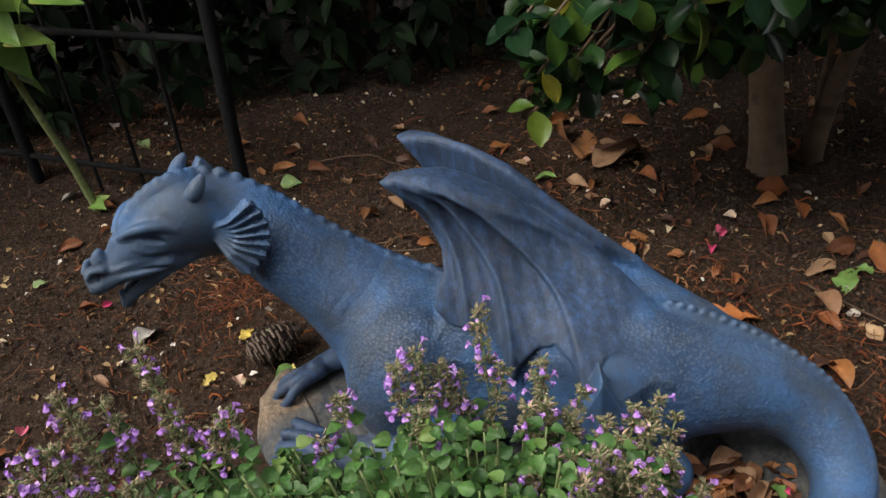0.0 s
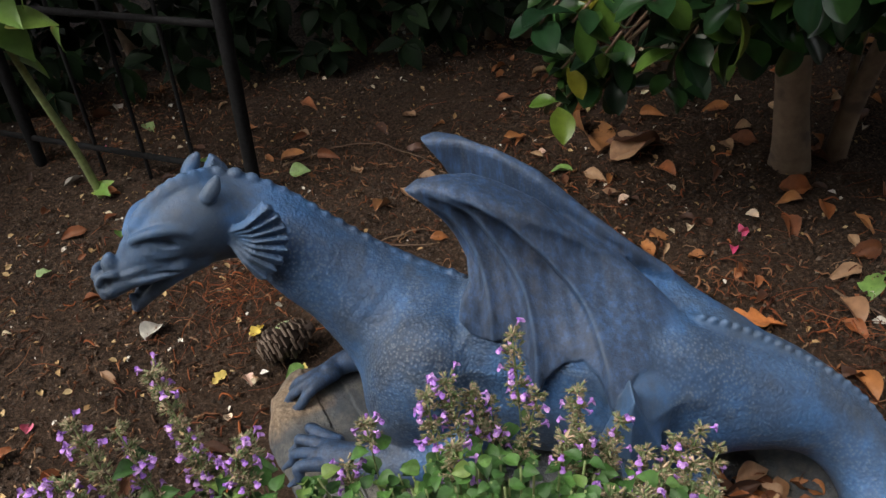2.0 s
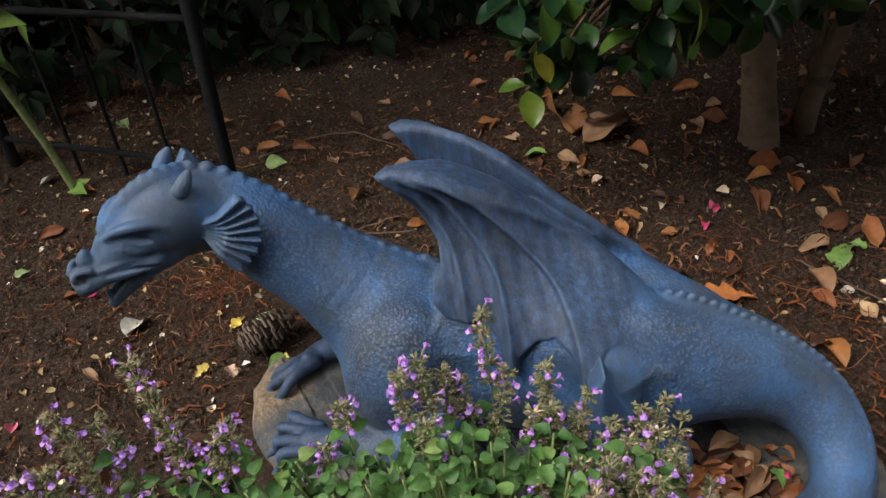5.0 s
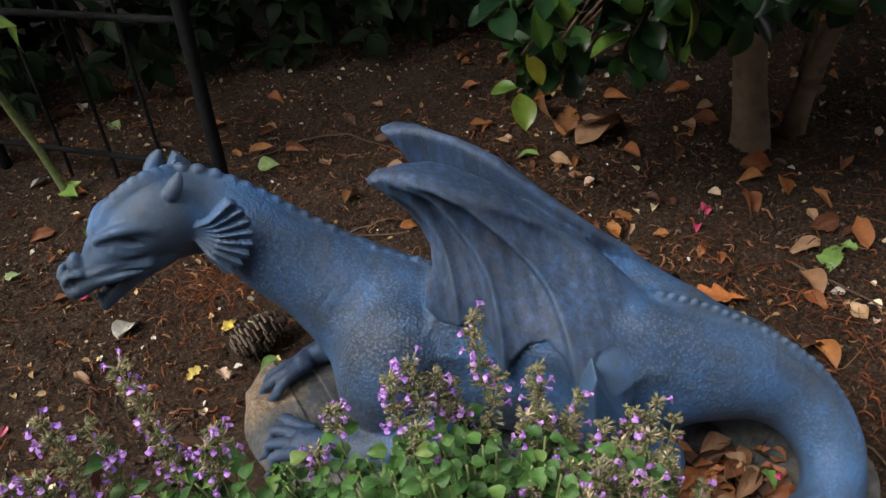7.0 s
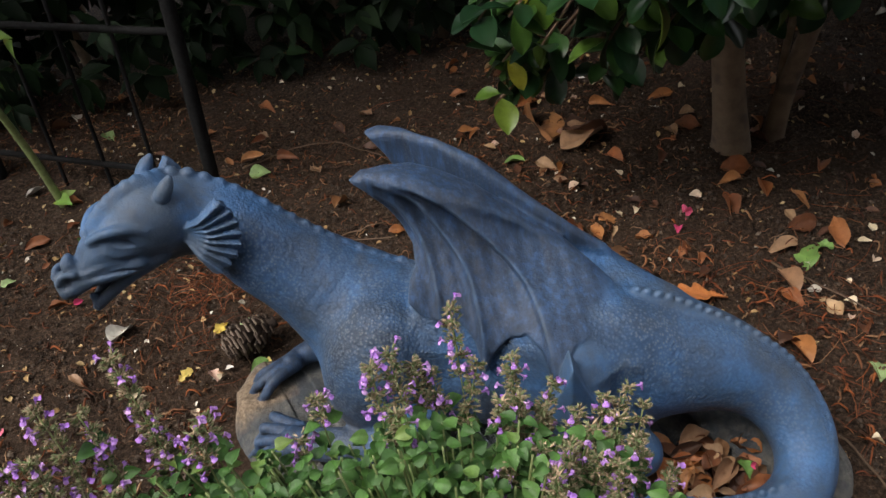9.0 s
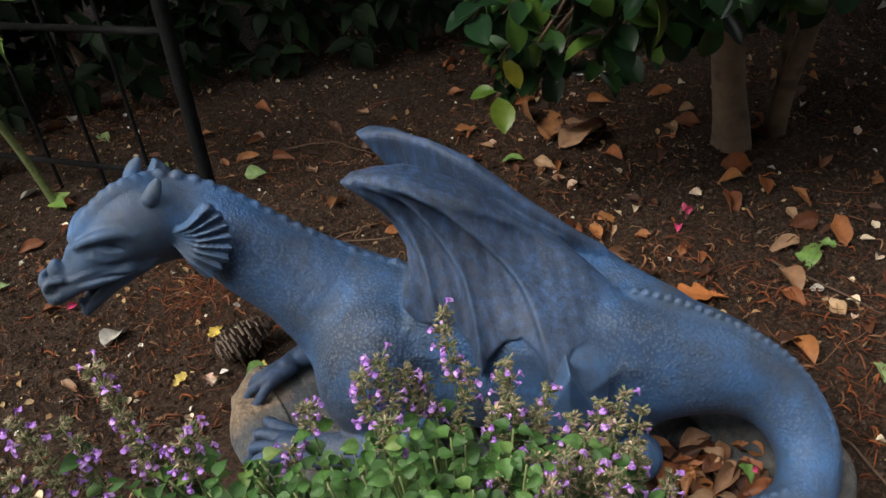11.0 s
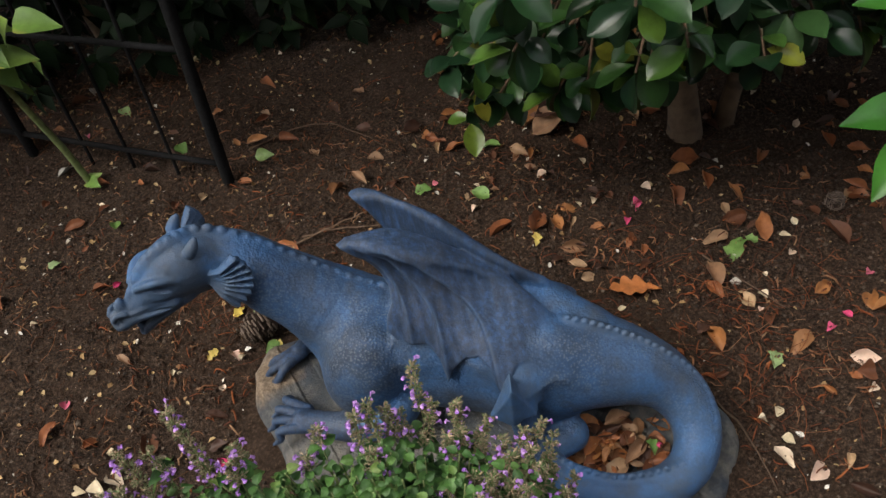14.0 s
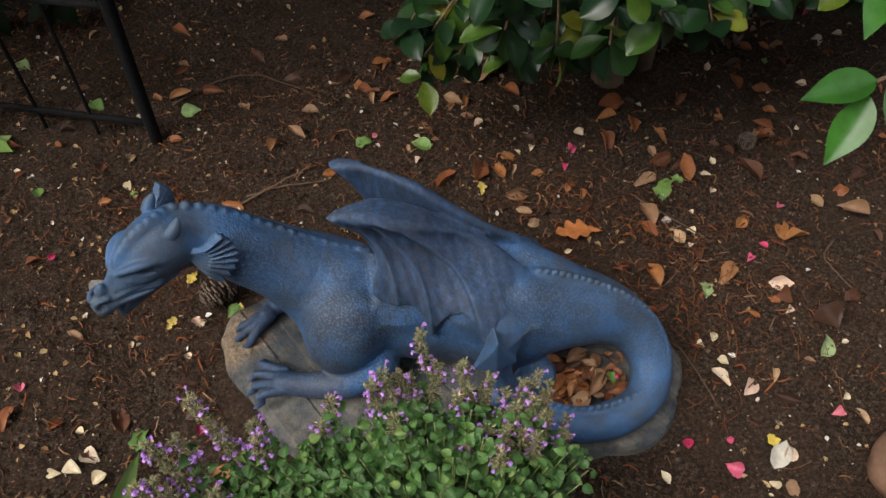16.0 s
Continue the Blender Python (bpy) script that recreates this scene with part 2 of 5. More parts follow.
class Clay:
    """A block of voxels of signed distance that is modelled like clay and turned into one skin."""

    def __init__(self, lo, hi, step):
        self.ax = [np.arange(a, b, step, dtype=np.float32) for a, b in zip(lo, hi)]
        self.step = step
        self.f = np.full([len(a) for a in self.ax], 0.5, np.float32)

    def near(self, lo, hi):
        cut = tuple(slice(max(np.searchsorted(a, l) - 1, 0), np.searchsorted(a, h) + 1) for a, l, h in zip(self.ax, lo, hi))
        grid = [a[c].reshape([-1 if i == n else 1 for i in range(3)]) for n, (a, c) in enumerate(zip(self.ax, cut))]
        return cut, grid

    def add(self, cut, d, k):
        a = self.f[cut]
        h = np.clip(0.5 + 0.5 * (a - d) / k, 0, 1)
        self.f[cut] = a * (1 - h) + d * h - k * h * (1 - h)

    def carve(self, cut, d, k):
        a = self.f[cut]
        h = np.clip(0.5 - 0.5 * (a + d) / k, 0, 1)
        self.f[cut] = a * (1 - h) - d * h + k * h * (1 - h)

    def tube(self, rows, k=0.01, carve=False, smooth=True):
        """rows: x, y, z, radius along a smooth line."""
        p = spline(rows, 5) if smooth else np.array(rows, float)
        pad = p[:, 3].max() + 2 * k + 0.01
        cut, g = self.near(p[:, :3].min(0) - pad, p[:, :3].max(0) + pad)
        d = None
        for a, b in zip(p[:-1], p[1:]):
            v = b[:3] - a[:3]
            vv = float(v @ v) + 1e-12
            t = np.clip(sum((g[i] - a[i]) * v[i] for i in range(3)) / vv, 0, 1).astype(np.float32)
            e = np.sqrt(sum((g[i] - a[i] - t * v[i]) ** 2 for i in range(3))) - (a[3] + t * (b[3] - a[3]))
            d = e if d is None else np.minimum(d, e)
        (self.carve if carve else self.add)(cut, d, k)

    def egg(self, centre, radii, turn=(0, 0, 0), k=0.01, carve=False):
        m = np.array(Euler([radians(a) for a in turn]).to_matrix())
        pad = max(radii) + 2 * k + 0.01
        cut, g = self.near(np.array(centre) - pad, np.array(centre) + pad)
        rel = [g[i] - centre[i] for i in range(3)]
        q = [sum(m[j, i] * rel[j] for j in range(3)) / radii[i] for i in range(3)]
        k0 = np.sqrt(sum(c * c for c in q)) + 1e-6
        k1 = np.sqrt(sum((c / r) ** 2 for c, r in zip(q, radii))) + 1e-6
        (self.carve if carve else self.add)(cut, k0 * (k0 - 1) / k1, k)

    def skin(self):
        """Surface nets: one vertex in each cell that the surface crosses."""
        f, s = self.f, self.step
        inside = f < 0
        nx, ny, nz = f.shape
        corner = [inside[i : nx - 1 + i, j : ny - 1 + j, k : nz - 1 + k] for i in (0, 1) for j in (0, 1) for k in (0, 1)]
        total = sum(c.astype(np.uint8) for c in corner)
        cells = np.argwhere((total > 0) & (total < 8))
        number = np.full((nx - 1, ny - 1, nz - 1), -1, np.int64)
        number[tuple(cells.T)] = np.arange(len(cells))
        summed, count = np.zeros((len(cells), 3)), np.zeros(len(cells))
        for axis in range(3):
            for u in (0, 1):
                for v in (0, 1):
                    off = np.insert(np.array([u, v]), axis, 0)
                    end = off.copy()
                    end[axis] = 1
                    a, b = f[tuple((cells + off).T)], f[tuple((cells + end).T)]
                    hit = (a < 0) != (b < 0)
                    t = np.where(hit, a / np.where(hit, a - b, 1), 0)
                    place = off + np.zeros((len(cells), 3))
                    place[:, axis] = t
                    summed += place * hit[:, None]
                    count += hit
        verts = (cells + summed / count[:, None]) * s + [a[0] for a in self.ax]
        quads = []
        for axis in range(3):
            u, v = [(1, 2), (2, 0), (0, 1)][axis]
            a = np.moveaxis(inside, axis, 0)
            change = np.argwhere(np.moveaxis(a[:-1] != a[1:], 0, axis))
            change = change[(change[:, u] > 0) & (change[:, v] > 0)]
            change = change[(change[:, u] < f.shape[u] - 1) & (change[:, v] < f.shape[v] - 1)]
            eu, ev = np.eye(3, dtype=int)[u], np.eye(3, dtype=int)[v]
            ring = [number[tuple((change - o).T)] for o in (eu + ev, ev, 0 * eu, eu)]
            q = np.stack(ring, 1)
            flip = ~inside[tuple(change.T)]
            q[flip] = q[flip][:, ::-1]
            quads.append(q)
        return verts, np.concatenate(quads)

    def at(self, verts):
        i = np.clip(np.round((verts - [a[0] for a in self.ax]) / self.step).astype(int), 0, np.array(self.f.shape) - 1)
        return self.f[tuple(i.T)]


def outline(px, pz, poly):
    """Signed distance in a plane from a closed outline."""
    d = np.full(np.broadcast(px, pz).shape, 9.0)
    odd = np.zeros(d.shape, bool)
    n = len(poly)
    for i in range(n):
        (ax, az), (bx, bz) = poly[i], poly[(i + 1) % n]
        ex, ez = bx - ax, bz - az
        t = np.clip(((px - ax) * ex + (pz - az) * ez) / (ex * ex + ez * ez + 1e-12), 0, 1)
        d = np.minimum(d, np.hypot(px - ax - t * ex, pz - az - t * ez))
        if abs(ez) > 1e-9:
            odd ^= ((az > pz) != (bz > pz)) & (px < ex * (pz - az) / ez + ax)
    return np.where(odd, -d, d)


def to_line(px, pz, line):
    d, along = np.full(np.broadcast(px, pz).shape, 9.0), np.zeros(np.broadcast(px, pz).shape)
    for i, ((ax, az), (bx, bz)) in enumerate(zip(line[:-1], line[1:])):
        ex, ez = bx - ax, bz - az
        t = np.clip(((px - ax) * ex + (pz - az) * ez) / (ex * ex + ez * ez + 1e-12), 0, 1)
        e = np.hypot(px - ax - t * ex, pz - az - t * ez)
        along = np.where(e < d, (i + t) / (len(line) - 1), along)
        d = np.minimum(d, e)
    return d, along


# ---- ground ----
def relief(x, y):
    p = Vector((x, y, 0.0))
    h = 0.011 * noise.noise(p * 5) + 0.006 * noise.noise(p * 17) + 0.0050 * noise.noise(p * 48) + 0.0042 * noise.noise(p * 105)
    return h


def ground():
    def steps(lo, hi, mid_lo, mid_hi, fine):
        inner = list(np.arange(mid_lo, mid_hi, fine))
        out, s, x = [], fine, mid_hi
        while x < hi:
            out.append(x)
            s *= 1.22
            x += s
        left, s, x = [], fine, mid_lo
        while x > lo:
            s *= 1.22
            x -= s
            left.append(x)
        return left[::-1] + inner + out

    xs, ys = steps(-900, 900, -1.35, 1.45, 0.0075), steps(-900, 900, 0.15, 2.3, 0.0075)
    verts = [(x, y, relief(x, y) if abs(x) < 4 and abs(y) < 5 else 0.0) for y in ys for x in xs]
    nx = len(xs)
    faces = [(j * nx + i, j * nx + i + 1, (j + 1) * nx + i + 1, (j + 1) * nx + i) for j in range(len(ys) - 1) for i in range(nx - 1)]
    ob = new("ground", mesh_from("ground", verts, faces, SOIL))
    tagged(ob, "dark damp garden soil strewn with bark shreds", "ground", kind="structure")


ground()


def wall_behind():
    """A plain rendered wall, added unseen behind the camera to block low front light."""
    bm = bmesh.new()
    bmesh.ops.create_cube(bm, size=1.0)
    for v in bm.verts:
        v.co = Vector((v.co.x * 12.0, v.co.y * 0.25, v.co.z * 3.6 + 1.75))
    bmesh.ops.bevel(bm, geom=list(bm.edges), offset=0.01, segments=1, affect="EDGES")
    me = bpy.data.meshes.new("light_block_wall")
    bm.to_mesh(me)
    bm.free()
    m, nt, b = material("rendered_wall", 0.9)
    c = coords(nt)
    nt.links.new(ramp(nt, noise_at(nt, c, 3, 6, 0.6), [(0.35, (0.10, 0.085, 0.07)), (0.65, (0.17, 0.145, 0.12))]), b.inputs["Base Color"])
    bump(nt, b, noise_at(nt, c, 60, 4, 0.7), 0.4, 0.004)
    me.materials.append(m)
    ob = new("light_block_wall", me)
    ob.location = (0, -1.5, 0)
    tagged(ob, "plain brown rendered wall, added unseen to block low light", "wall", kind="structure")


wall_behind()


# ---- the dragon statue on its cast base ----
NOSE, BACK, SIDE = np.array([-0.438, 0.661]), np.array([0.82, 0.575]), np.array([0.575, -0.82])


def in_head(u, l, z):
    """A place in the head: u back from the nose, l towards the path, z up."""
    x, y = NOSE + u * BACK + l * SIDE
    return (x, y, z)


# the near wing: places of its sheet (along, up, depth), its outline and its ribs (along, up)
SHEET = [(-0.10, 0.425, 0.682), (-0.074, 0.424, 0.690), (-0.03, 0.404, 0.698), (0.023, 0.373, 0.698), (0.061, 0.343, 0.698), (0.10, 0.311, 0.690), (0.138, 0.288, 0.668), (0.175, 0.252, 0.635), (0.192, 0.232, 0.615),
         (0.013, 0.187, 0.597), (0.082, 0.205, 0.577), (0.187, 0.203, 0.553), (0.05, 0.235, 0.594), (0.12, 0.245, 0.566), (-0.008, 0.24, 0.618), (-0.06, 0.25, 0.632), (-0.055, 0.30, 0.650), (-0.06, 0.345, 0.682)]
WING = [(-0.107, 0.421), (-0.094, 0.429), (-0.070, 0.428), (-0.041, 0.421), (-0.012, 0.406), (0.028, 0.381), (0.058, 0.354), (0.089, 0.330), (0.119, 0.309), (0.148, 0.287), (0.171, 0.267), (0.184, 0.249), (0.190, 0.230), (0.190, 0.202),
        (0.173, 0.218), (0.155, 0.235), (0.133, 0.246), (0.117, 0.246), (0.100, 0.232), (0.090, 0.212), (0.080, 0.240), (0.065, 0.250), (0.044, 0.242), (0.028, 0.222), (0.015, 0.193),
        (0.008, 0.233), (-0.005, 0.254), (-0.022, 0.258), (-0.037, 0.255), (-0.052, 0.258), (-0.064, 0.275), (-0.060, 0.295), (-0.050, 0.313), (-0.050, 0.333), (-0.060, 0.356), (-0.075, 0.383), (-0.091, 0.407), (-0.103, 0.416)]
RIBS = [[(-0.100, 0.419), (-0.066, 0.388), (-0.043, 0.347), (-0.033, 0.313), (-0.031, 0.280), (-0.031, 0.249)], [(-0.098, 0.423), (-0.070, 0.412), (-0.043, 0.394), (-0.025, 0.367), (-0.007, 0.337), (0.008, 0.307), (0.013, 0.276), (0.014, 0.235), (0.014, 0.185)],
        [(-0.090, 0.426), (-0.050, 0.413), (-0.020, 0.394), (0.008, 0.366), (0.031, 0.339), (0.056, 0.309), (0.073, 0.288), (0.083, 0.262), (0.087, 0.235), (0.089, 0.205)]]
LEADING = [(-0.098, 0.421), (-0.06, 0.414), (-0.023, 0.401), (0.048, 0.358), (0.115, 0.302), (0.165, 0.262), (0.188, 0.229), (0.194, 0.198)]
FAR_WING = [(-0.094, 0.421), (-0.078, 0.427), (-0.050, 0.426), (-0.011, 0.419), (0.035, 0.396), (0.08, 0.357), (0.126, 0.322), (0.175, 0.278), (0.205, 0.235), (0.226, 0.200), (0.18, 0.16), (-0.02, 0.17), (-0.045, 0.30), (-0.056, 0.355), (-0.074, 0.392)]


def sheet(x, z):
    """Depth of the near wing's sheet, smooth through its known places."""
    s = np.array(SHEET)
    plane = np.c_[np.ones(len(s)), s[:, :2]]
    c = np.linalg.lstsq(plane, s[:, 2], rcond=None)[0]
    gap = ((s[:, None, :2] - s[None, :, :2]) ** 2).sum(-1)
    w = np.linalg.solve(np.exp(-gap / 0.07**2) + 0.08 * np.eye(len(s)), s[:, 2] - plane @ c)
    y = c[0] + c[1] * x + c[2] * z
    for (a, b, _), v in zip(SHEET, w):
        y = y + v * np.exp(-((x - a) ** 2 + (z - b) ** 2) / 0.07**2)
    return y


def beside(px, pz, line):
    """Distance to a line, above zero on its upper side, and how far along it."""
    d, along, sign = np.full(np.broadcast(px, pz).shape, 9.0), np.zeros(np.broadcast(px, pz).shape), np.ones(np.broadcast(px, pz).shape)
    for i, ((ax, az), (bx, bz)) in enumerate(zip(line[:-1], line[1:])):
        ex, ez = bx - ax, bz - az
        t = np.clip(((px - ax) * ex + (pz - az) * ez) / (ex * ex + ez * ez + 1e-12), 0, 1)
        e = np.hypot(px - ax - t * ex, pz - az - t * ez)
        near = e < d
        along = np.where(near, (i + t) / (len(line) - 1), along)
        sign = np.where(near, np.sign(ex * (pz - az) - ez * (px - ax)), sign)
        d = np.minimum(d, e)
    return d * sign, along


def wing(clay, far):
    cut, (gx, gy, gz) = clay.near((-0.14, 0.50, 0.15), (0.26, 0.86, 0.46))
    x, z = gx[:, 0, :] + 0 * gz[:, 0, :], gz[:, 0, :] + 0 * gx[:, 0, :]
    d, along = to_line(x, z, spline(LEADING, 4))
    if far:
        crest = np.interp(x, [-0.1, -0.05, 0.0, 0.04, 0.08, 0.13, 0.18, 0.22], [0.779, 0.770, 0.745, 0.726, 0.715, 0.702, 0.700, 0.725])
        y = crest + 0.22 * (z - 0.43) + 0.05
        y = np.minimum(y, crest)
        front, rear = y - 0.010, y + 0.010 + 0.004 * np.sin(60 * x + 30 * z)
    else:
        y = sheet(x, z)
        raised = np.zeros(x.shape)
        for line, high in zip(RIBS, (0.015, 0.022, 0.024)):
            s, t = beside(x, z, spline(line, 4))
            rise = 1 / (1 + np.exp(-(s + 0.001) / 0.0022))
            fade = np.clip(t * 3.2, 0.12, 1) * np.clip(1.45 - 1.0 * t, 0.35, 1)
            raised += high * fade * rise * np.exp(-np.maximum(s, 0) / 0.022) + 0.0026 * fade * np.exp(-((s - 0.003) / 0.0035) ** 2)
        s, t = beside(x, z, spline(LEADING, 4))
        raised += 0.008 * np.clip(t * 3 + 0.1, 0, 1) * np.clip(1.5 - 1.2 * t, 0.2, 1) / (1 + np.exp(-(s + 0.002) / 0.0026))
        raised += 0.0006 * np.sin(190 * x + 50 * z + 5 * np.sin(20 * z)) + 0.0007 * np.sin(330 * x + 120 * z + 3 * np.sin(31 * z))
        thick = 0.0045 + 0.006 * np.exp(-((d / 0.018) ** 2)) * np.clip(4 * along + 0.1, 0, 1) * np.clip(1.7 - 1.6 * along, 0, 1)
        front, rear = y - thick - raised, y + thick
    steep = np.sqrt(1 + np.gradient(y, clay.step, axis=0) ** 2 + np.gradient(y, clay.step, axis=1) ** 2)
    body = np.maximum(front[:, None, :] - gy, gy - rear[:, None, :]) / steep[:, None, :]
    edge = outline(x, z, FAR_WING if far else WING)[:, None, :] + 0 * gy
    k = 0.012 if far else 0.006
    mix = np.clip(0.5 + 0.5 * (body - edge) / k, 0, 1)
    soft = 0.004 if far else (0.002 + 0.012 * np.clip((x - 0.150) / 0.05, 0, 1) * np.clip((z - 0.225) / 0.02, 0, 1))[:, None, :].astype(np.float32)
    clay.add(cut, (edge * (1 - mix) + body * mix + k * mix * (1 - mix)).astype(np.float32), soft)


def ear_fan(clay, side):
    """A pleated fan behind the cheek."""
    hub = np.array(in_head(0.120, 0.045 * side, 0.364))
    cut, g = clay.near(hub - 0.11, hub + 0.11)
    rel = [g[i] - hub[i] for i in range(3)]
    out = np.array([*(side * 0.95 * SIDE - 0.22 * BACK), 0.08])
    out /= np.linalg.norm(out)
    back = np.array([*BACK, 0.0])
    back = back - out * (back @ out)
    back /= np.linalg.norm(back)
    up = np.cross(out, back)
    up *= np.sign(up[2])
    a, b, n = (sum(r * float(w) for r, w in zip(rel, axis)) for axis in (back, up, out))
    ang, rad = np.arctan2(b, a), np.hypot(a, b)
    turn = (ang - radians(-68)) / radians(104)
    fold = (turn * 8.0) % 1.0
    step = np.where(fold < 0.80, (fold / 0.80) ** 0.8, (1 - fold) / 0.20)
    n = n - 0.004 - 0.22 * rad + 0.020 * np.clip(1 - rad / 0.030, 0, 1) - 0.0085 * (step - 0.5) * np.clip((rad - 0.010) / 0.03, 0, 1)
    reach = (0.060 if side > 0 else 0.052) + 0.010 * turn - 0.020 * (turn - 0.5) ** 2 + 0.0022 * np.sin(np.pi * fold)
    d = np.maximum(np.abs(n) - 0.0060, rad - reach)
    d = np.maximum(d, np.maximum((turn - 1.0) * 0.10, -turn * 0.10))
    clay.add(cut, (d * 0.75).astype(np.float32), 0.002)


def beads(clay, line, gap, radius, k=0.003):
    p = spline(line, 10)
    length = np.r_[0, np.cumsum(np.linalg.norm(np.diff(p[:, :3], axis=0), axis=1))]
    for n, s in enumerate(np.arange(gap / 2, length[-1], gap)):
        c = [np.interp(s, length, p[:, i]) for i in range(3)]
        r = radius * (0.92 + 0.16 * random.random())
        clay.egg(c, (r, r * 0.85, r), k=k)


def dragon():
    clay = Clay((-0.475, 0.385, -0.02), (0.475, 0.865, 0.455), 0.0019)
    # trunk, chest and neck
    clay.egg((-0.104, 0.712, 0.162), (0.098, 0.078, 0.102), (0, 18, -8), 0.03)
    clay.egg((0.045, 0.672, 0.140), (0.19, 0.083, 0.108), (0, 2, -10), 0.03)
    clay.egg((0.175, 0.646, 0.135), (0.100, 0.072, 0.090), (0, 12, -8), 0.03)
    clay.tube([(-0.325, 0.742, 0.362, 0.045), (-0.283, 0.750, 0.338, 0.047), (-0.243, 0.748, 0.290, 0.055), (-0.195, 0.742, 0.245, 0.062), (-0.13, 0.725, 0.185, 0.082)], 0.02)
    clay.egg((-0.116, 0.654, 0.160), (0.070, 0.068, 0.104), (0, 14, 0), 0.022)
    # tail
    tail = [(0.16, 0.652, 0.160, 0.078), (0.205, 0.640, 0.157, 0.078), (0.25, 0.627, 0.154, 0.070), (0.295, 0.616, 0.146, 0.058), (0.336, 0.601, 0.128, 0.048), (0.366, 0.575, 0.105, 0.041), (0.379, 0.536, 0.080, 0.036), (0.365, 0.495, 0.065, 0.033), (0.332, 0.468, 0.057, 0.031),
            (0.285, 0.456, 0.052, 0.031), (0.235, 0.458, 0.052, 0.028), (0.188, 0.476, 0.054, 0.025), (0.152, 0.502, 0.066, 0.021), (0.128, 0.524, 0.095, 0.017), (0.116, 0.537, 0.145, 0.014), (0.112, 0.543, 0.19, 0.012)]
    clay.tube(tail, 0.006)
    # the spade at the end of the tail
    before = clay.f.copy()
    cut, (gx, gy, gz) = clay.near((0.06, 0.51, 0.165), (0.15, 0.58, 0.28))
    x, z = gx[:, 0, :], gz[:, 0, :]
    flat = outline(x, z, [(0.106, 0.262), (0.120, 0.226), (0.138, 0.183), (0.120, 0.184), (0.105, 0.178), (0.091, 0.182), (0.072, 0.186), (0.092, 0.225)])
    ridged = 0.004 + 0.012 * np.clip(1 - np.abs(x - 0.105) / 0.030, 0, 1)
    body = np.abs(gy - (0.533 + 0.12 * (z - 0.185))[:, None, :]) - ridged[:, None, :]
    clay.add(cut, np.maximum(body, flat[:, None, :] + 0 * gy).astype(np.float32), 0.003)
    bladed = before - clay.f
    # haunch and feet
    clay.egg((0.150, 0.618, 0.148), (0.080, 0.058, 0.110), (0, 10, 0), 0.045)
    clay.egg((0.058, 0.652, 0.160), (0.056, 0.056, 0.082), (0, 0, -8), 0.010)
    clay.egg((-0.022, 0.672, 0.172), (0.050, 0.056, 0.085), (0, 0, -6), 0.010)
    clay.tube([(0.19, 0.555, 0.065, 0.030), (0.15, 0.535, 0.058, 0.024), (0.115, 0.535, 0.052, 0.019)], 0.01)
    clay.tube([(-0.075, 0.610, 0.105, 0.036), (-0.13, 0.594, 0.080, 0.027), (-0.195, 0.606, 0.072, 0.022), (-0.243, 0.624, 0.064, 0.019)], 0.012)
    for ty, tx in ((0.670, -0.280), (0.649, -0.298), (0.623, -0.302), (0.597, -0.290)):
        clay.tube([(-0.235, 0.624 + (ty - 0.632) * 0.45, 0.066, 0.0098), (tx * 0.5 - 0.133, ty * 0.78 + 0.138, 0.070, 0.0074), (tx + 0.010, ty, 0.056, 0.0062), (tx - 0.006, ty - 0.002, 0.043, 0.0026)], 0.0016)
    clay.tube([(-0.14, 0.765, 0.115, 0.030), (-0.238, 0.777, 0.068, 0.0170), (-0.262, 0.760, 0.066, 0.0150)], 0.005)
    for ty, tx in ((0.752, -0.318), (0.733, -0.320), (0.716, -0.306)):
        clay.tube([(-0.256, 0.764 + (ty - 0.735) * 0.4, 0.066, 0.0110), (tx * 0.5 - 0.128, ty * 0.6 + 0.300, 0.068, 0.0085), (tx + 0.010, ty, 0.056, 0.0070), (tx - 0.002, ty - 0.002, 0.046, 0.0035)], 0.0022)
    # head
    clay.egg(in_head(0.112, 0, 0.374), (0.054, 0.046, 0.048), (0, 8, 35), 0.012)
    clay.egg(in_head(0.076, 0, 0.378), (0.040, 0.034, 0.032), (0, -36, 35), 0.012)
    clay.tube([(*in_head(0.085, 0, 0.368), 0.038), (*in_head(0.055, 0, 0.362), 0.029), (*in_head(0.036, 0, 0.354), 0.0215), (*in_head(0.016, 0, 0.346), 0.0165), (*in_head(-0.001, 0, 0.341), 0.0150)], 0.010)
    clay.tube([(*in_head(0.125, 0, 0.346), 0.032), (*in_head(0.090, 0, 0.339), 0.022)], 0.012)
    for s in (1, -1):
        # flat cheeks and lips, brow, eye, nostril, horn and fan
        clay.tube([(*in_head(-0.002, s * 0.008, 0.336), 0.0095), (*in_head(0.020, s * 0.014, 0.342), 0.0095), (*in_head(0.045, s * 0.022, 0.343), 0.0105), (*in_head(0.072, s * 0.031, 0.346), 0.009)], 0.005)
        clay.tube([(*in_head(0.036, s * 0.011, 0.3850), 0.0036), (*in_head(0.045, s * 0.0195, 0.3915), 0.0048), (*in_head(0.056, s * 0.0280, 0.3955), 0.0056), (*in_head(0.070, s * 0.0340, 0.3950), 0.0056), (*in_head(0.083, s * 0.0370, 0.3900), 0.0040), (*in_head(0.090, s * 0.0385, 0.3850), 0.003)], 0.007)
        clay.tube([(*in_head(0.049, s * 0.0285, 0.3830), 0.0020), (*in_head(0.057, s * 0.0325, 0.3830), 0.0040), (*in_head(0.065, s * 0.0350, 0.3805), 0.0052), (*in_head(0.074, s * 0.0380, 0.3750), 0.0024)], 0.0015, carve=True)
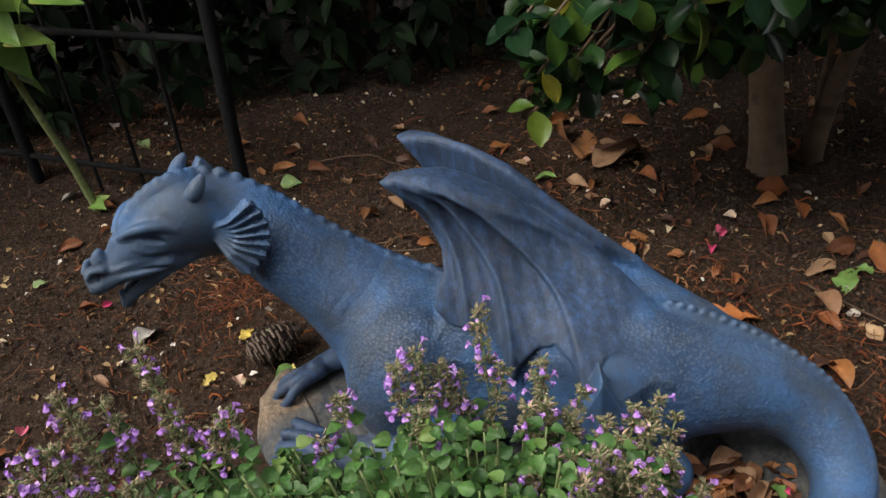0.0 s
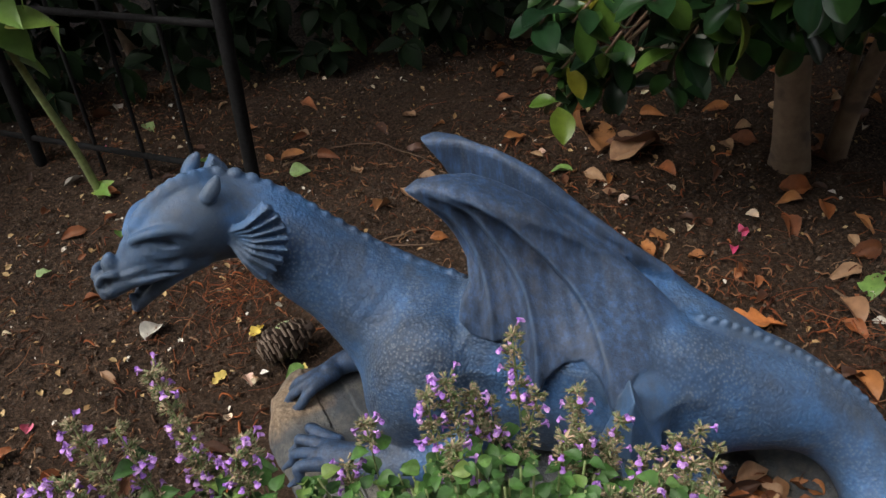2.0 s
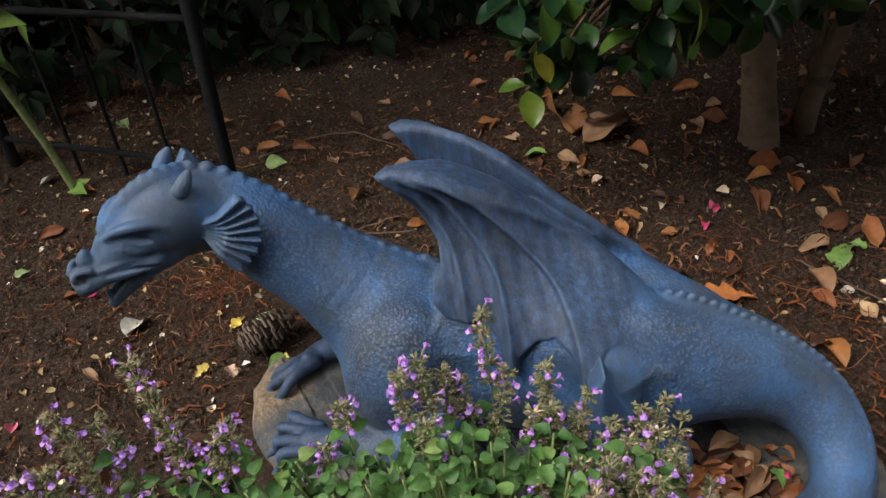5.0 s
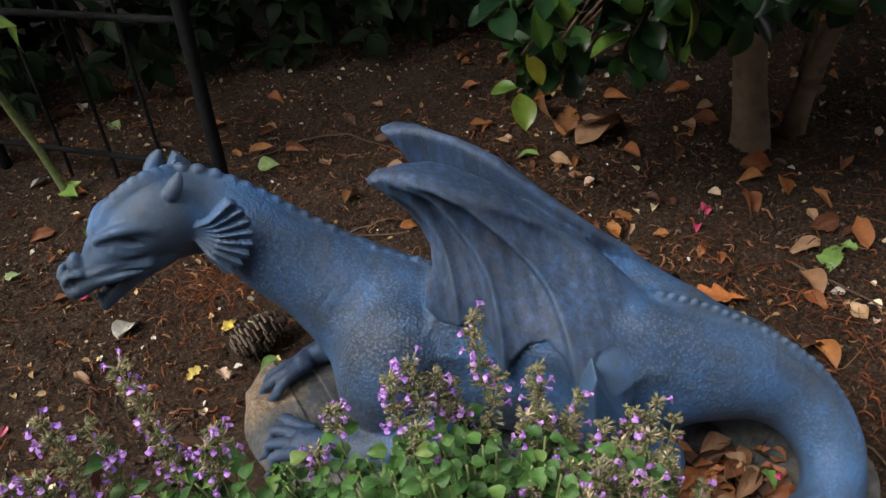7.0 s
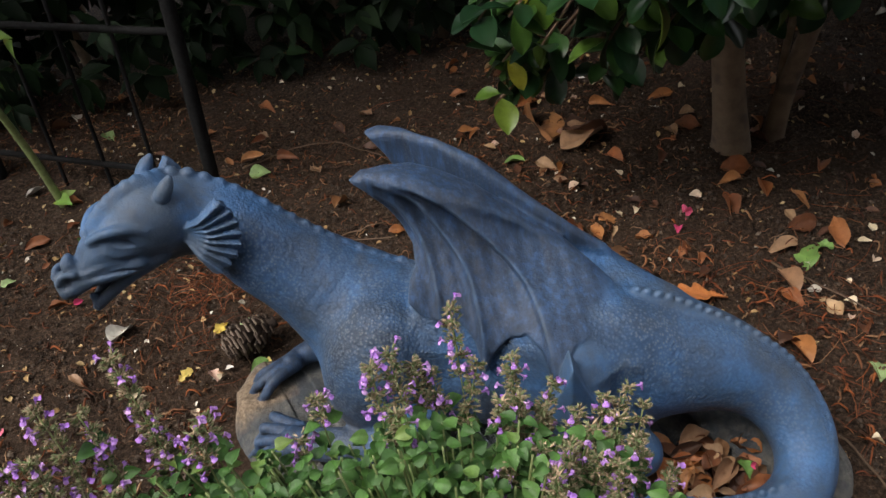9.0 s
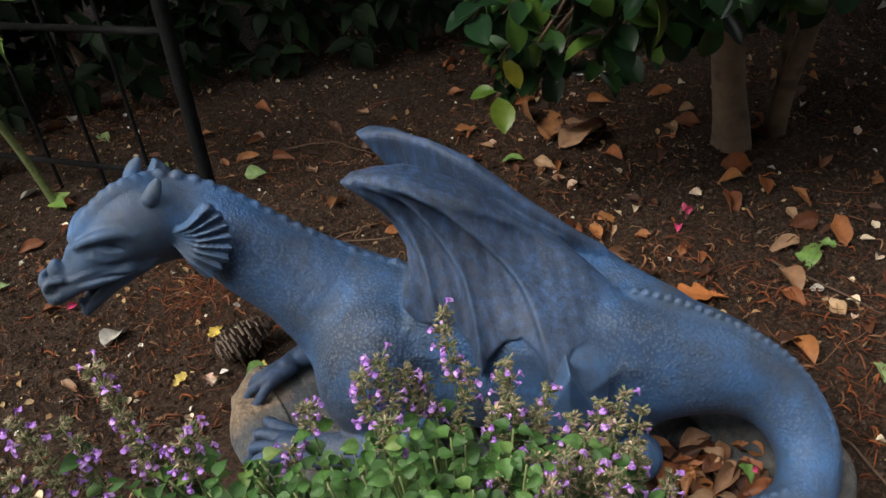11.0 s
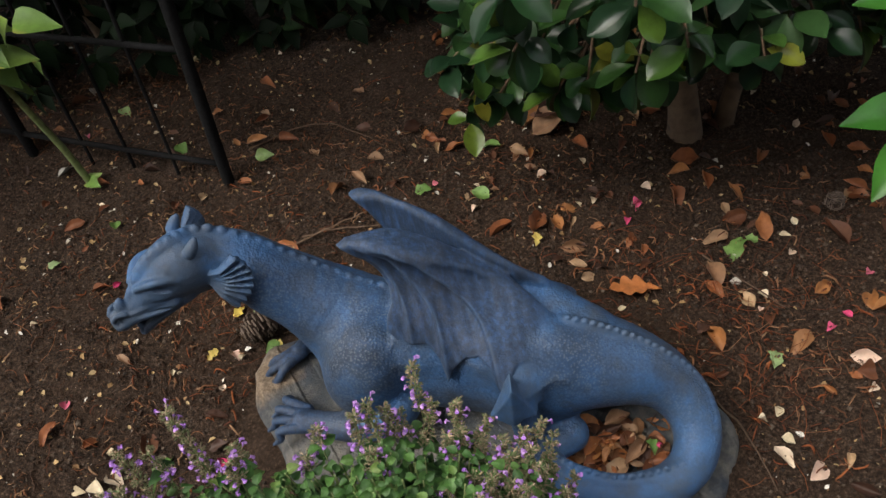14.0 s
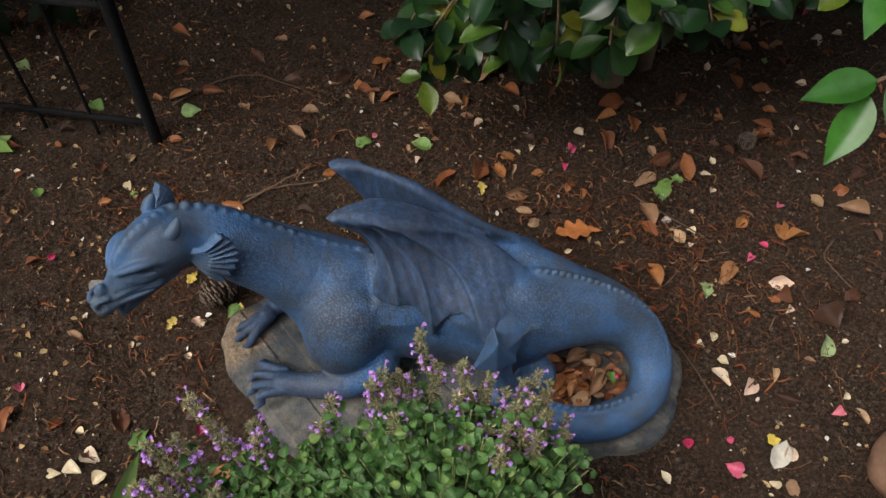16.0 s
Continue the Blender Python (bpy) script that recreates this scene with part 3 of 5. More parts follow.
        clay.egg(in_head(0.064, s * 0.0240, 0.3770), (0.0085, 0.0055, 0.0050), (0, 20, 35), 0.001)
        clay.tube([(*in_head(0.047, s * 0.0240, 0.3720), 0.0024), (*in_head(0.056, s * 0.0290, 0.3665), 0.0030), (*in_head(0.066, s * 0.0325, 0.3640), 0.0030), (*in_head(0.077, s * 0.0350, 0.3640), 0.0022)], 0.005)
        clay.tube([(*in_head(0.012, s * 0.0150, 0.3520), 0.0020), (*in_head(0.028, s * 0.0200, 0.3545), 0.0025), (*in_head(0.044, s * 0.0250, 0.3565), 0.0026), (*in_head(0.058, s * 0.0300, 0.3545), 0.0020)], 0.004)
        clay.tube([(*in_head(0.018, s * 0.0215, 0.3480), 0.0012), (*in_head(0.036, s * 0.0275, 0.3480), 0.0018), (*in_head(0.056, s * 0.0335, 0.3455), 0.0020), (*in_head(0.078, s * 0.0380, 0.3390), 0.0016)], 0.003, carve=True)
        clay.egg(in_head(-0.006, s * 0.0150, 0.3490), (0.0055, 0.0070, 0.0085), (0, 20, 20), 0.002, carve=True)
        clay.tube([(*in_head(0.006, s * 0.014, 0.357), 0.0040), (*in_head(-0.005, s * 0.011, 0.359), 0.0035), (*in_head(-0.012, s * 0.008, 0.351), 0.0035)], 0.005)
        clay.tube([(*in_head(0.124, s * 0.031, 0.413), 0.0092), (*in_head(0.131, s * 0.032, 0.421), 0.0082), (*in_head(0.138, s * 0.031, 0.429), 0.0040)], 0.003)
        ear_fan(clay, s)
    # the gape of the mouth, then the hooked lip and the thin lower jaw
    clay.egg(in_head(0.020, 0, 0.3245), (0.046, 0.06, 0.0085), (0, -13, 35), 0.003, carve=True)
    clay.tube([(*in_head(-0.006, 0.007, 0.337), 0.0085), (*in_head(-0.010, 0.003, 0.330), 0.0055), (*in_head(-0.010, -0.003, 0.330), 0.0055), (*in_head(-0.006, -0.007, 0.337), 0.0085)], 0.005)
    for s in (1, -1):
        clay.tube([(*in_head(0.095, s * 0.022, 0.340), 0.0140), (*in_head(0.062, s * 0.019, 0.3290), 0.0095), (*in_head(0.038, s * 0.012, 0.3150), 0.0075), (*in_head(0.022, s * 0.006, 0.3040), 0.0070), (*in_head(0.014, s * 0.002, 0.2955), 0.0048)], 0.006)
    clay.tube([(*in_head(0.017, 0, 0.303), 0.0060), (*in_head(0.014, 0, 0.311), 0.0040)], 0.004)
    clay.tube([(*in_head(0.012, 0, 0.352), 0.0105), (*in_head(0.008, 0, 0.363), 0.0092), (*in_head(0.0105, 0, 0.3725), 0.0045)], 0.003)
    clay.tube([(*in_head(0.024, 0, 0.368), 0.006), (*in_head(0.032, 0, 0.377), 0.007), (*in_head(0.038, 0, 0.377), 0.006)], 0.005)
    # crest of beads
    crest = [in_head(0.049, 0, 0.398), in_head(0.063, 0, 0.410), in_head(0.090, 0, 0.423), in_head(0.116, 0, 0.425), (-0.328, 0.748, 0.417), (-0.297, 0.757, 0.404), (-0.257, 0.762, 0.373), (-0.224, 0.762, 0.343), (-0.19, 0.760, 0.314), (-0.153, 0.756, 0.285), (-0.101, 0.745, 0.259), (-0.062, 0.735, 0.252)]
    clay.tube([(*p[:2], p[2] - 0.007, 0.009) for p in crest], 0.008)
    beads(clay, [(*p[:2], p[2] - 0.001) for p in crest[4:]], 0.0188, 0.0086, 0.0015)
    clay.tube([(*p[:2], p[2] - 0.006, 0.0105) for p in crest[:5]], 0.002)
    beads(clay, [(*p[:2], p[2] + 0.001) for p in crest[:5]], 0.0125, 0.0060, 0.003)
    for side in (1, -1):
        clay.tube([(p[0] + 0.004, p[1] - side * 0.017, p[2] - 0.014, 0.0020) for p in crest[4:]], 0.003, carve=True)
    clay.tube([(0.09, 0.700, 0.265, 0.030), (0.165, 0.690, 0.228, 0.038), (0.225, 0.660, 0.195, 0.040)], 0.02)
    # the flank bulges against the underside of the near wing
    cut, (gx, gy, gz) = clay.near((-0.09, 0.54, 0.08), (0.22, 0.74, 0.30))
    x, z = gx[:, 0, :] + 0 * gz[:, 0, :], gz[:, 0, :] + 0 * gx[:, 0, :]
    y = sheet(x, np.maximum(z, 0.215)) - 0.001 + 5.5 * np.maximum(0.225 - z, 0) ** 2 + 3.0 * np.maximum(-0.01 - x, 0) ** 2
    y = y + 0.006 * np.abs(np.sin(np.pi * (x - 0.015) / 0.075)) ** 0.5 * -1 + 0.006
    flat = outline(x, z, [(-0.062, 0.272), (0.02, 0.29), (0.11, 0.285), (0.186, 0.245), (0.195, 0.20), (0.17, 0.13), (0.08, 0.105), (-0.02, 0.11), (-0.07, 0.15), (-0.075, 0.23)])
    filled = np.maximum(np.maximum(y[:, None, :] - gy, gy - 0.72) * 0.8, flat[:, None, :] + 0.012 + 0 * gy)
    clay.add(cut, filled.astype(np.float32), 0.018)
    plain = clay.f.copy()
    wing(clay, False)
    winged = plain - clay.f
    wing(clay, True)
    before = clay.f.copy()
    ridge = [(0.182, 0.648, 0.244), (0.205, 0.641, 0.251), (0.253, 0.633, 0.233), (0.304, 0.623, 0.206), (0.338, 0.611, 0.186), (0.366, 0.600, 0.164), (0.389, 0.582, 0.138), (0.401, 0.553, 0.115), (0.399, 0.522, 0.099), (0.378, 0.492, 0.090), (0.340, 0.479, 0.085), (0.285, 0.470, 0.082), (0.240, 0.473, 0.078), (0.198, 0.490, 0.076), (0.165, 0.510, 0.080), (0.140, 0.530, 0.105)]
    clay.tube([(*p[:2], p[2] - 0.006, 0.0085) for p in ridge], 0.006)
    beads(clay, [(*p[:2], p[2] + 0.002) for p in ridge], 0.0128, 0.0058, 0.0018)
    beaded = before - clay.f
    creature = clay.f.copy()
    # cast base like a flat rock
    cut, (gx, gy, gz) = clay.near((-0.475, 0.385, -0.02), (0.475, 0.865, 0.14))
    rim = [tuple(p) for p in spline([(-0.362, 0.755), (-0.352, 0.700), (-0.312, 0.645), (-0.296, 0.598), (-0.272, 0.545), (-0.215, 0.492), (-0.11, 0.452), (0.02, 0.425), (0.14, 0.410), (0.25, 0.406), (0.335, 0.416), (0.402, 0.450), (0.445, 0.502), (0.452, 0.556), (0.425, 0.615),
           (0.35, 0.665), (0.24, 0.715), (0.10, 0.775), (-0.05, 0.815), (-0.2, 0.828), (-0.315, 0.818), (-0.362, 0.755)], 4)]
    px, py = gx[:, :, 0], gy[:, :, 0]
    flat = outline(px + 0.006 * np.sin(41 * py), py + 0.006 * np.sin(37 * px + 1), rim)
    lump = 0.008 * np.sin(23 * px + 2) * np.sin(29 * py) + 0.003 * np.sin(47 * px + 60 * py) + 0.003 * np.sin(71 * px) * np.sin(63 * py + 1)
    top = 0.036 + lump + 0.014 * np.exp(-(((px + 0.22) / 0.09) ** 2 + ((py - 0.74) / 0.09) ** 2)) - 0.010 * np.clip(px / 0.4, 0, 1)
    top = top - 0.004 * (np.sin(55 * px + 30 * py) > 0.3) - 0.05 * np.exp(-(((px - 0.26) / 0.075) ** 2 + ((py - 0.545) / 0.05) ** 2))
    a, b = gz - top[:, :, None], flat[:, :, None] + 0.25 * (gz - 0.01)
    k = 0.022
    mix = np.clip(0.5 + 0.5 * (a - b) / k, 0, 1)
    slab = (b * (1 - mix) + a * mix + k * mix * (1 - mix)).astype(np.float32)
    slab = np.maximum(slab, -0.014 - gz)
    clay.add(cut, slab, 0.006)
    verts, quads = clay.skin()
    only = np.full(clay.f.shape, 0.5, np.float32)
    only[cut] = slab
    clay.f = only - creature
    slots = (clay.at(verts)[quads].mean(1) < 0).astype(int)
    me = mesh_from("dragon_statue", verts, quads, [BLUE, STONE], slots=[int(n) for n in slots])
    # where the wing's dark wash lies, and where the skin is pebbled
    clay.f = winged
    x, y, z = verts.T
    lean = np.clip((0.195 + 0.015 * np.sin(70 * z) - x) / 0.05, 0, 1)
    dark_tone = np.clip(clay.at(verts) / 0.003, 0, 1) * lean
    # same dark colour, stronger towards the bottom of the front end, forefeet included
    dark_tone = np.maximum(dark_tone, np.clip((0.108 - z) / 0.02, 0, 1) * np.clip((-0.12 - x) / 0.04, 0, 1))
    head = np.linalg.norm(verts - in_head(0.085, 0, 0.37), axis=1)
    pebbled = np.clip((head - 0.085) / 0.04, 0, 1) * (1 - dark_tone) * (z > 0.09) * np.clip(1.15 - 2.2 * np.clip(x - 0.10, 0, 1), 0.62, 1)
    clay.f = beaded
    pebbled = pebbled * (clay.at(verts) < 0.001)
    clay.f = bladed
    pebbled = pebbled * (clay.at(verts) < 0.001)
    for name, value in (("dark_tone", dark_tone), ("pebbled", pebbled)):
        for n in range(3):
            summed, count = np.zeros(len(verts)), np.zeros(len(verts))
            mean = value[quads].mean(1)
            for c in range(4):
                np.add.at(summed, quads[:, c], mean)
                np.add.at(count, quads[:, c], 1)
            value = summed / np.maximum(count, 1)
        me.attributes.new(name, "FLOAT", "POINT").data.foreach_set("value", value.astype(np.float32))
    return tagged(new("dragon_statue", me), "weathered blue dragon statue lying on a flat cast base", "statue")


dragon()


# ---- leaves, litter and plants: materials ----
DRY = tinted("dry_brown_leaf", [(0.0, (0.045, 0.020, 0.012)), (0.30, (0.13, 0.046, 0.019)), (0.55, (0.26, 0.085, 0.026)), (0.75, (0.33, 0.14, 0.045)), (0.9, (0.25, 0.14, 0.080)), (1.0, (0.42, 0.28, 0.16))], 0.6, grain=45, relief=0.4)
DRY_MASS = tinted("dry_brown_litter", [(0.0, (0.045, 0.020, 0.012)), (0.30, (0.13, 0.046, 0.019)), (0.55, (0.26, 0.085, 0.026)), (0.75, (0.33, 0.14, 0.045)), (0.9, (0.25, 0.14, 0.080)), (1.0, (0.42, 0.28, 0.16))], 0.6, True, 45, 0.4)
CURL = tinted("red_bark_curl", [(0.0, (0.065, 0.026, 0.016)), (0.5, (0.18, 0.056, 0.024)), (0.85, (0.30, 0.094, 0.032)), (1.0, (0.30, 0.17, 0.095))], 0.75, True, 120, 0.5, gloss=0.2)
ORANGE = tinted("orange_oak_leaf", [(0.0, (0.42, 0.13, 0.035)), (1.0, (0.48, 0.17, 0.05))], 0.6, grain=60)
PINK = tinted("pink_petal", [(0.0, (0.50, 0.03, 0.12)), (0.5, (0.62, 0.07, 0.20)), (1.0, (0.70, 0.22, 0.28))], 0.5, grain=80, relief=0.15)
CREAM = tinted("cream_petal", [(0.0, (0.62, 0.52, 0.34)), (0.5, (0.70, 0.60, 0.44)), (1.0, (0.66, 0.44, 0.36))], 0.6, grain=50, relief=0.2)
YELLOW = tinted("yellow_leaf", [(0.0, (0.62, 0.46, 0.07)), (1.0, (0.66, 0.52, 0.16))], 0.6, grain=80, relief=0.2)
FALLEN_GREEN = tinted("fallen_green_leaf", [(0.0, (0.10, 0.20, 0.045)), (0.5, (0.16, 0.28, 0.07)), (1.0, (0.34, 0.42, 0.24))], 0.55, grain=60, relief=0.25)
PALE = tinted("pale_grey_leaf", [(0.0, (0.42, 0.36, 0.30)), (1.0, (0.50, 0.48, 0.44))], 0.7, grain=60)
SHRED = tinted("bark_shred", [(0.0, (0.030, 0.018, 0.013)), (0.45, (0.080, 0.042, 0.026)), (0.8, (0.20, 0.080, 0.036)), (1.0, (0.32, 0.20, 0.12))], 0.8, True, 150, 0.4, gloss=0.2)
CRUMB = tinted("soil_crumb", [(0.0, (0.022, 0.015, 0.011)), (0.5, (0.055, 0.036, 0.025)), (0.88, (0.090, 0.064, 0.047)), (1.0, (0.17, 0.13, 0.10))], 0.95, True, 300, 0.5)
FLECK = tinted("pale_fleck", [(0.0, (0.22, 0.12, 0.05)), (0.45, (0.45, 0.30, 0.13)), (0.80, (0.50, 0.38, 0.20)), (0.86, (0.66, 0.62, 0.54)), (1.0, (0.74, 0.72, 0.68))], 0.7, True, 200, 0.3)
GLOSSY = tinted("glossy_shrub_leaf", [(0.0, (0.008, 0.024, 0.011)), (0.5, (0.013, 0.038, 0.013)), (0.80, (0.026, 0.068, 0.015)), (0.93, (0.065, 0.120, 0.018)), (1.0, (0.19, 0.18, 0.022))], 0.28, grain=28, relief=0.12, through_light=0.1, gloss=0.28)
GLOSSY_MASS = tinted("glossy_shrub_foliage", [(0.0, (0.009, 0.026, 0.012)), (0.6, (0.015, 0.040, 0.014)), (0.9, (0.028, 0.066, 0.018)), (1.0, (0.07, 0.11, 0.025))], 0.36, True, 28, 0.12, gloss=0.15)
BRIGHT = tinted("bright_shrub_leaf", [(0.0, (0.022, 0.085, 0.012)), (1.0, (0.036, 0.125, 0.018))], 0.30, grain=22, relief=0.15, through_light=0.15, gloss=0.3)
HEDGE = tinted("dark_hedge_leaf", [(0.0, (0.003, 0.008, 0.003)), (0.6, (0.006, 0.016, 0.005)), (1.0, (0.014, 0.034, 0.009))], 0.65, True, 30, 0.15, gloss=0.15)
MINT = tinted("mint_green_leaf", [(0.0, (0.032, 0.088, 0.020)), (0.5, (0.050, 0.135, 0.028)), (0.85, (0.078, 0.185, 0.038)), (1.0, (0.135, 0.215, 0.050))], 0.6, grain=120, relief=0.35, through_light=0.15)
MINT_MASS = tinted("mint_green_foliage", [(0.0, (0.028, 0.080, 0.017)), (0.5, (0.048, 0.130, 0.026)), (0.85, (0.074, 0.172, 0.036)), (1.0, (0.130, 0.205, 0.048))], 0.6, True, 120, 0.35)
CALYX = tinted("grey_green_calyx", [(0.0, (0.11, 0.17, 0.06)), (0.45, (0.21, 0.22, 0.12)), (0.85, (0.33, 0.25, 0.17)), (1.0, (0.62, 0.45, 0.32))], 0.85, True, 200, 0.3)
LILAC = tinted("lilac_blossom", [(0.0, (0.34, 0.15, 0.62)), (0.5, (0.48, 0.24, 0.72)), (1.0, (0.66, 0.42, 0.78))], 0.6, True, 200, 0.1)
GREEN_STEM = tinted("green_stem", [(0.0, (0.13, 0.19, 0.06)), (1.0, (0.20, 0.24, 0.10))], 0.6, grain=90)
BARK = tinted("brown_bark", [(0.0, (0.15, 0.105, 0.070)), (1.0, (0.19, 0.135, 0.092))], 0.9, grain=26, relief=1.0, spots=(0.075, 0.055, 0.042))
TWIG = tinted("dry_twig", [(0.0, (0.09, 0.055, 0.035)), (1.0, (0.20, 0.13, 0.085))], 0.85, grain=120, relief=0.5)
CONE = tinted("pine_cone_scale", [(0.0, (0.022, 0.014, 0.010)), (1.0, (0.060, 0.036, 0.026))], 0.75, grain=160, relief=0.4)
CONE_TIP = tinted("pine_cone_tip", [(0.0, (0.06, 0.042, 0.032)), (1.0, (0.16, 0.122, 0.098))], 0.8, grain=160, relief=0.3)
IRON = tinted("black_iron", [(0.0, (0.012, 0.012, 0.013)), (1.0, (0.015, 0.015, 0.016))], 0.8, grain=120, relief=0.3, gloss=0.06)
ROCK = tinted("brown_stone", [(0.0, (0.16, 0.09, 0.06)), (1.0, (0.18, 0.10, 0.065))], 0.8, grain=30, relief=0.5)
STRAP = tinted("strap_leaf_green", [(0.0, (0.045, 0.090, 0.020)), (1.0, (0.075, 0.120, 0.028))], 0.5, grain=22, relief=0.2, through_light=0.1, spots=(0.20, 0.19, 0.05), gloss=0.25)
STALE = tinted("mottled_garden_leaf", [(0.0, (0.13, 0.26, 0.05)), (1.0, (0.22, 0.34, 0.065))], 0.5, grain=16, relief=0.2, through_light=0.1, spots=(0.38, 0.36, 0.08))


# ---- leaves: shapes ----
def leaf_raw(length, width, rows=6, cols=4, curl=0.3, fold=0.2, wave=0.0, lobes=0, tip=1.0, blunt=0.85, seed=0):
    """A leaf blade that starts at the origin and runs along x, with its upper face up."""
    rng = random.Random(seed)
    verts, faces = [], []
    for i in range(rows + 1):
        t = i / rows
        w = width * 0.5 * (math.sin(math.pi * t**blunt) ** (0.75 if t < 0.5 else 1.05 * tip) if 0 < t < 1 else 0.04)
        if lobes:
            w *= 0.38 + 0.62 * abs(math.sin(math.pi * lobes * t + 0.4))
        bend = curl * t * t
        for j in range(cols + 1):
            s = 2 * j / cols - 1
            z = -length * bend * 0.5 + abs(s) ** 1.3 * w * fold * 2 + wave * width * math.sin(7 * t + 4 * s + seed) * 0.5 * abs(s)
            verts.append((length * t * (1 - 0.12 * abs(bend)) - abs(s) * 0.1 * w, s * w + rng.uniform(-1, 1) * wave * width * 0.1, z + rng.uniform(-1, 1) * wave * width * 0.12))
    c = cols + 1
    for i in range(rows):
        for j in range(cols):
            faces.append((i * c + j, (i + 1) * c + j, (i + 1) * c + j + 1, i * c + j + 1))
    return np.array(verts), faces


def aim(at, along, normal=(0, 0, 1), scale=1.0):
    x = Vector(along).normalized()
    z = Vector(normal) - x * Vector(normal).dot(x)
    z = z.normalized() if z.length > 1e-4 else x.orthogonal().normalized()
    y = z.cross(x)
    m = Matrix((x * scale, y * scale, z * scale)).transposed().to_4x4()
    m.translation = Vector(at)
    return m


class Heap:
    """Many small pieces in one mesh."""

    def __init__(self):
        self.v, self.f, self.n = [], [], 0

    def put(self, raw, m=None):
        v, f = raw
        v = np.asarray(v, float)
        if m is not None:
            a = np.array(m)
            v = v @ a[:3, :3].T + a[:3, 3]
        self.v.append(v)
        self.f += [tuple(i + self.n for i in face) for face in f]
        self.n += len(v)

    def mesh(self, name, mats, smooth=True):
        return mesh_from(name, np.concatenate(self.v), self.f, mats, smooth)


def piece(name, me, parent, m):
    """One of many alike pieces of a thing."""
    ob = new(name, me)
    ob.parent = parent
    ob.matrix_basis = Matrix.Translation(-Vector(parent.location)) @ m
    return ob


def limb(name, rows, parent, mat, sides=9, label=""):
    p = spline(rows, 6)
    me = mesh_from(name, *tube_data(p[:, :3], p[:, 3], sides), mat)
    ob = part(name, me, parent, label)
    ob.matrix_parent_inverse = Matrix.Translation(-Vector(parent.location))
    return ob


# ---- iron fence ----
def fence():
    a, b = np.array([-0.497, 1.295]), np.array([-1.045, 1.497])
    f = thing("iron_fence", "low black iron garden fence standing in the soil", "fence", at=(-0.497, 1.295, 0))

    def rod(name, foot, head, r, sides):
        limb(name, [(*foot, r), *[(*(np.array(foot) + (np.array(head) - np.array(foot)) * t), r) for t in (0.33, 0.66)], (*head, r)], f, IRON, sides)

    for s in (0.0, 1.0, 2.0):
        x, y = a + (b - a) * s
        rod("post", (x, y, -0.03), (x + 0.075, y, 0.82), 0.0135, 8)
    for z, r in ((0.062, 0.0075), (0.365, 0.0075), (0.70, 0.0075)):
        rod("rail", (a[0] + 0.09 * z, a[1], z), (*(a + (b - a) * 2), z + 0.012), r, 6)
    for k in (0.235, 0.455, 0.675, 1.235, 1.455, 1.675):
        x, y = a + (b - a) * k
        rod("bar", (x, y, -0.02), (x + 0.06, y, 0.70), 0.0042, 6)


fence()


# ---- glossy shrub over the bed ----
def whorl(at, toward, count, size, rng, droop=0.25):
    """Poses for the leaves at the end of a twig."""
    axis = Vector(toward).normalized()
    side = axis.orthogonal().normalized()
    other = axis.cross(side)
    turn = rng.uniform(0, 6.28)
    out = []
    for k in range(count):
        a = turn + k * 2.4
        ray = side * math.cos(a) + other * math.sin(a)
        along = ray * rng.uniform(0.7, 1.0) + axis * rng.uniform(0.15, 0.7) + Vector((0, 0, -droop * rng.uniform(0.3, 1.4)))
        face = Vector((rng.uniform(-0.4, 0.4), -0.35 + rng.uniform(-0.4, 0.4), 1.0))
        out.append(aim(Vector(at) - axis * 0.012 * k * 0.5 + ray * 0.004, along, face, size * rng.uniform(0.72, 1.12)))
    return out


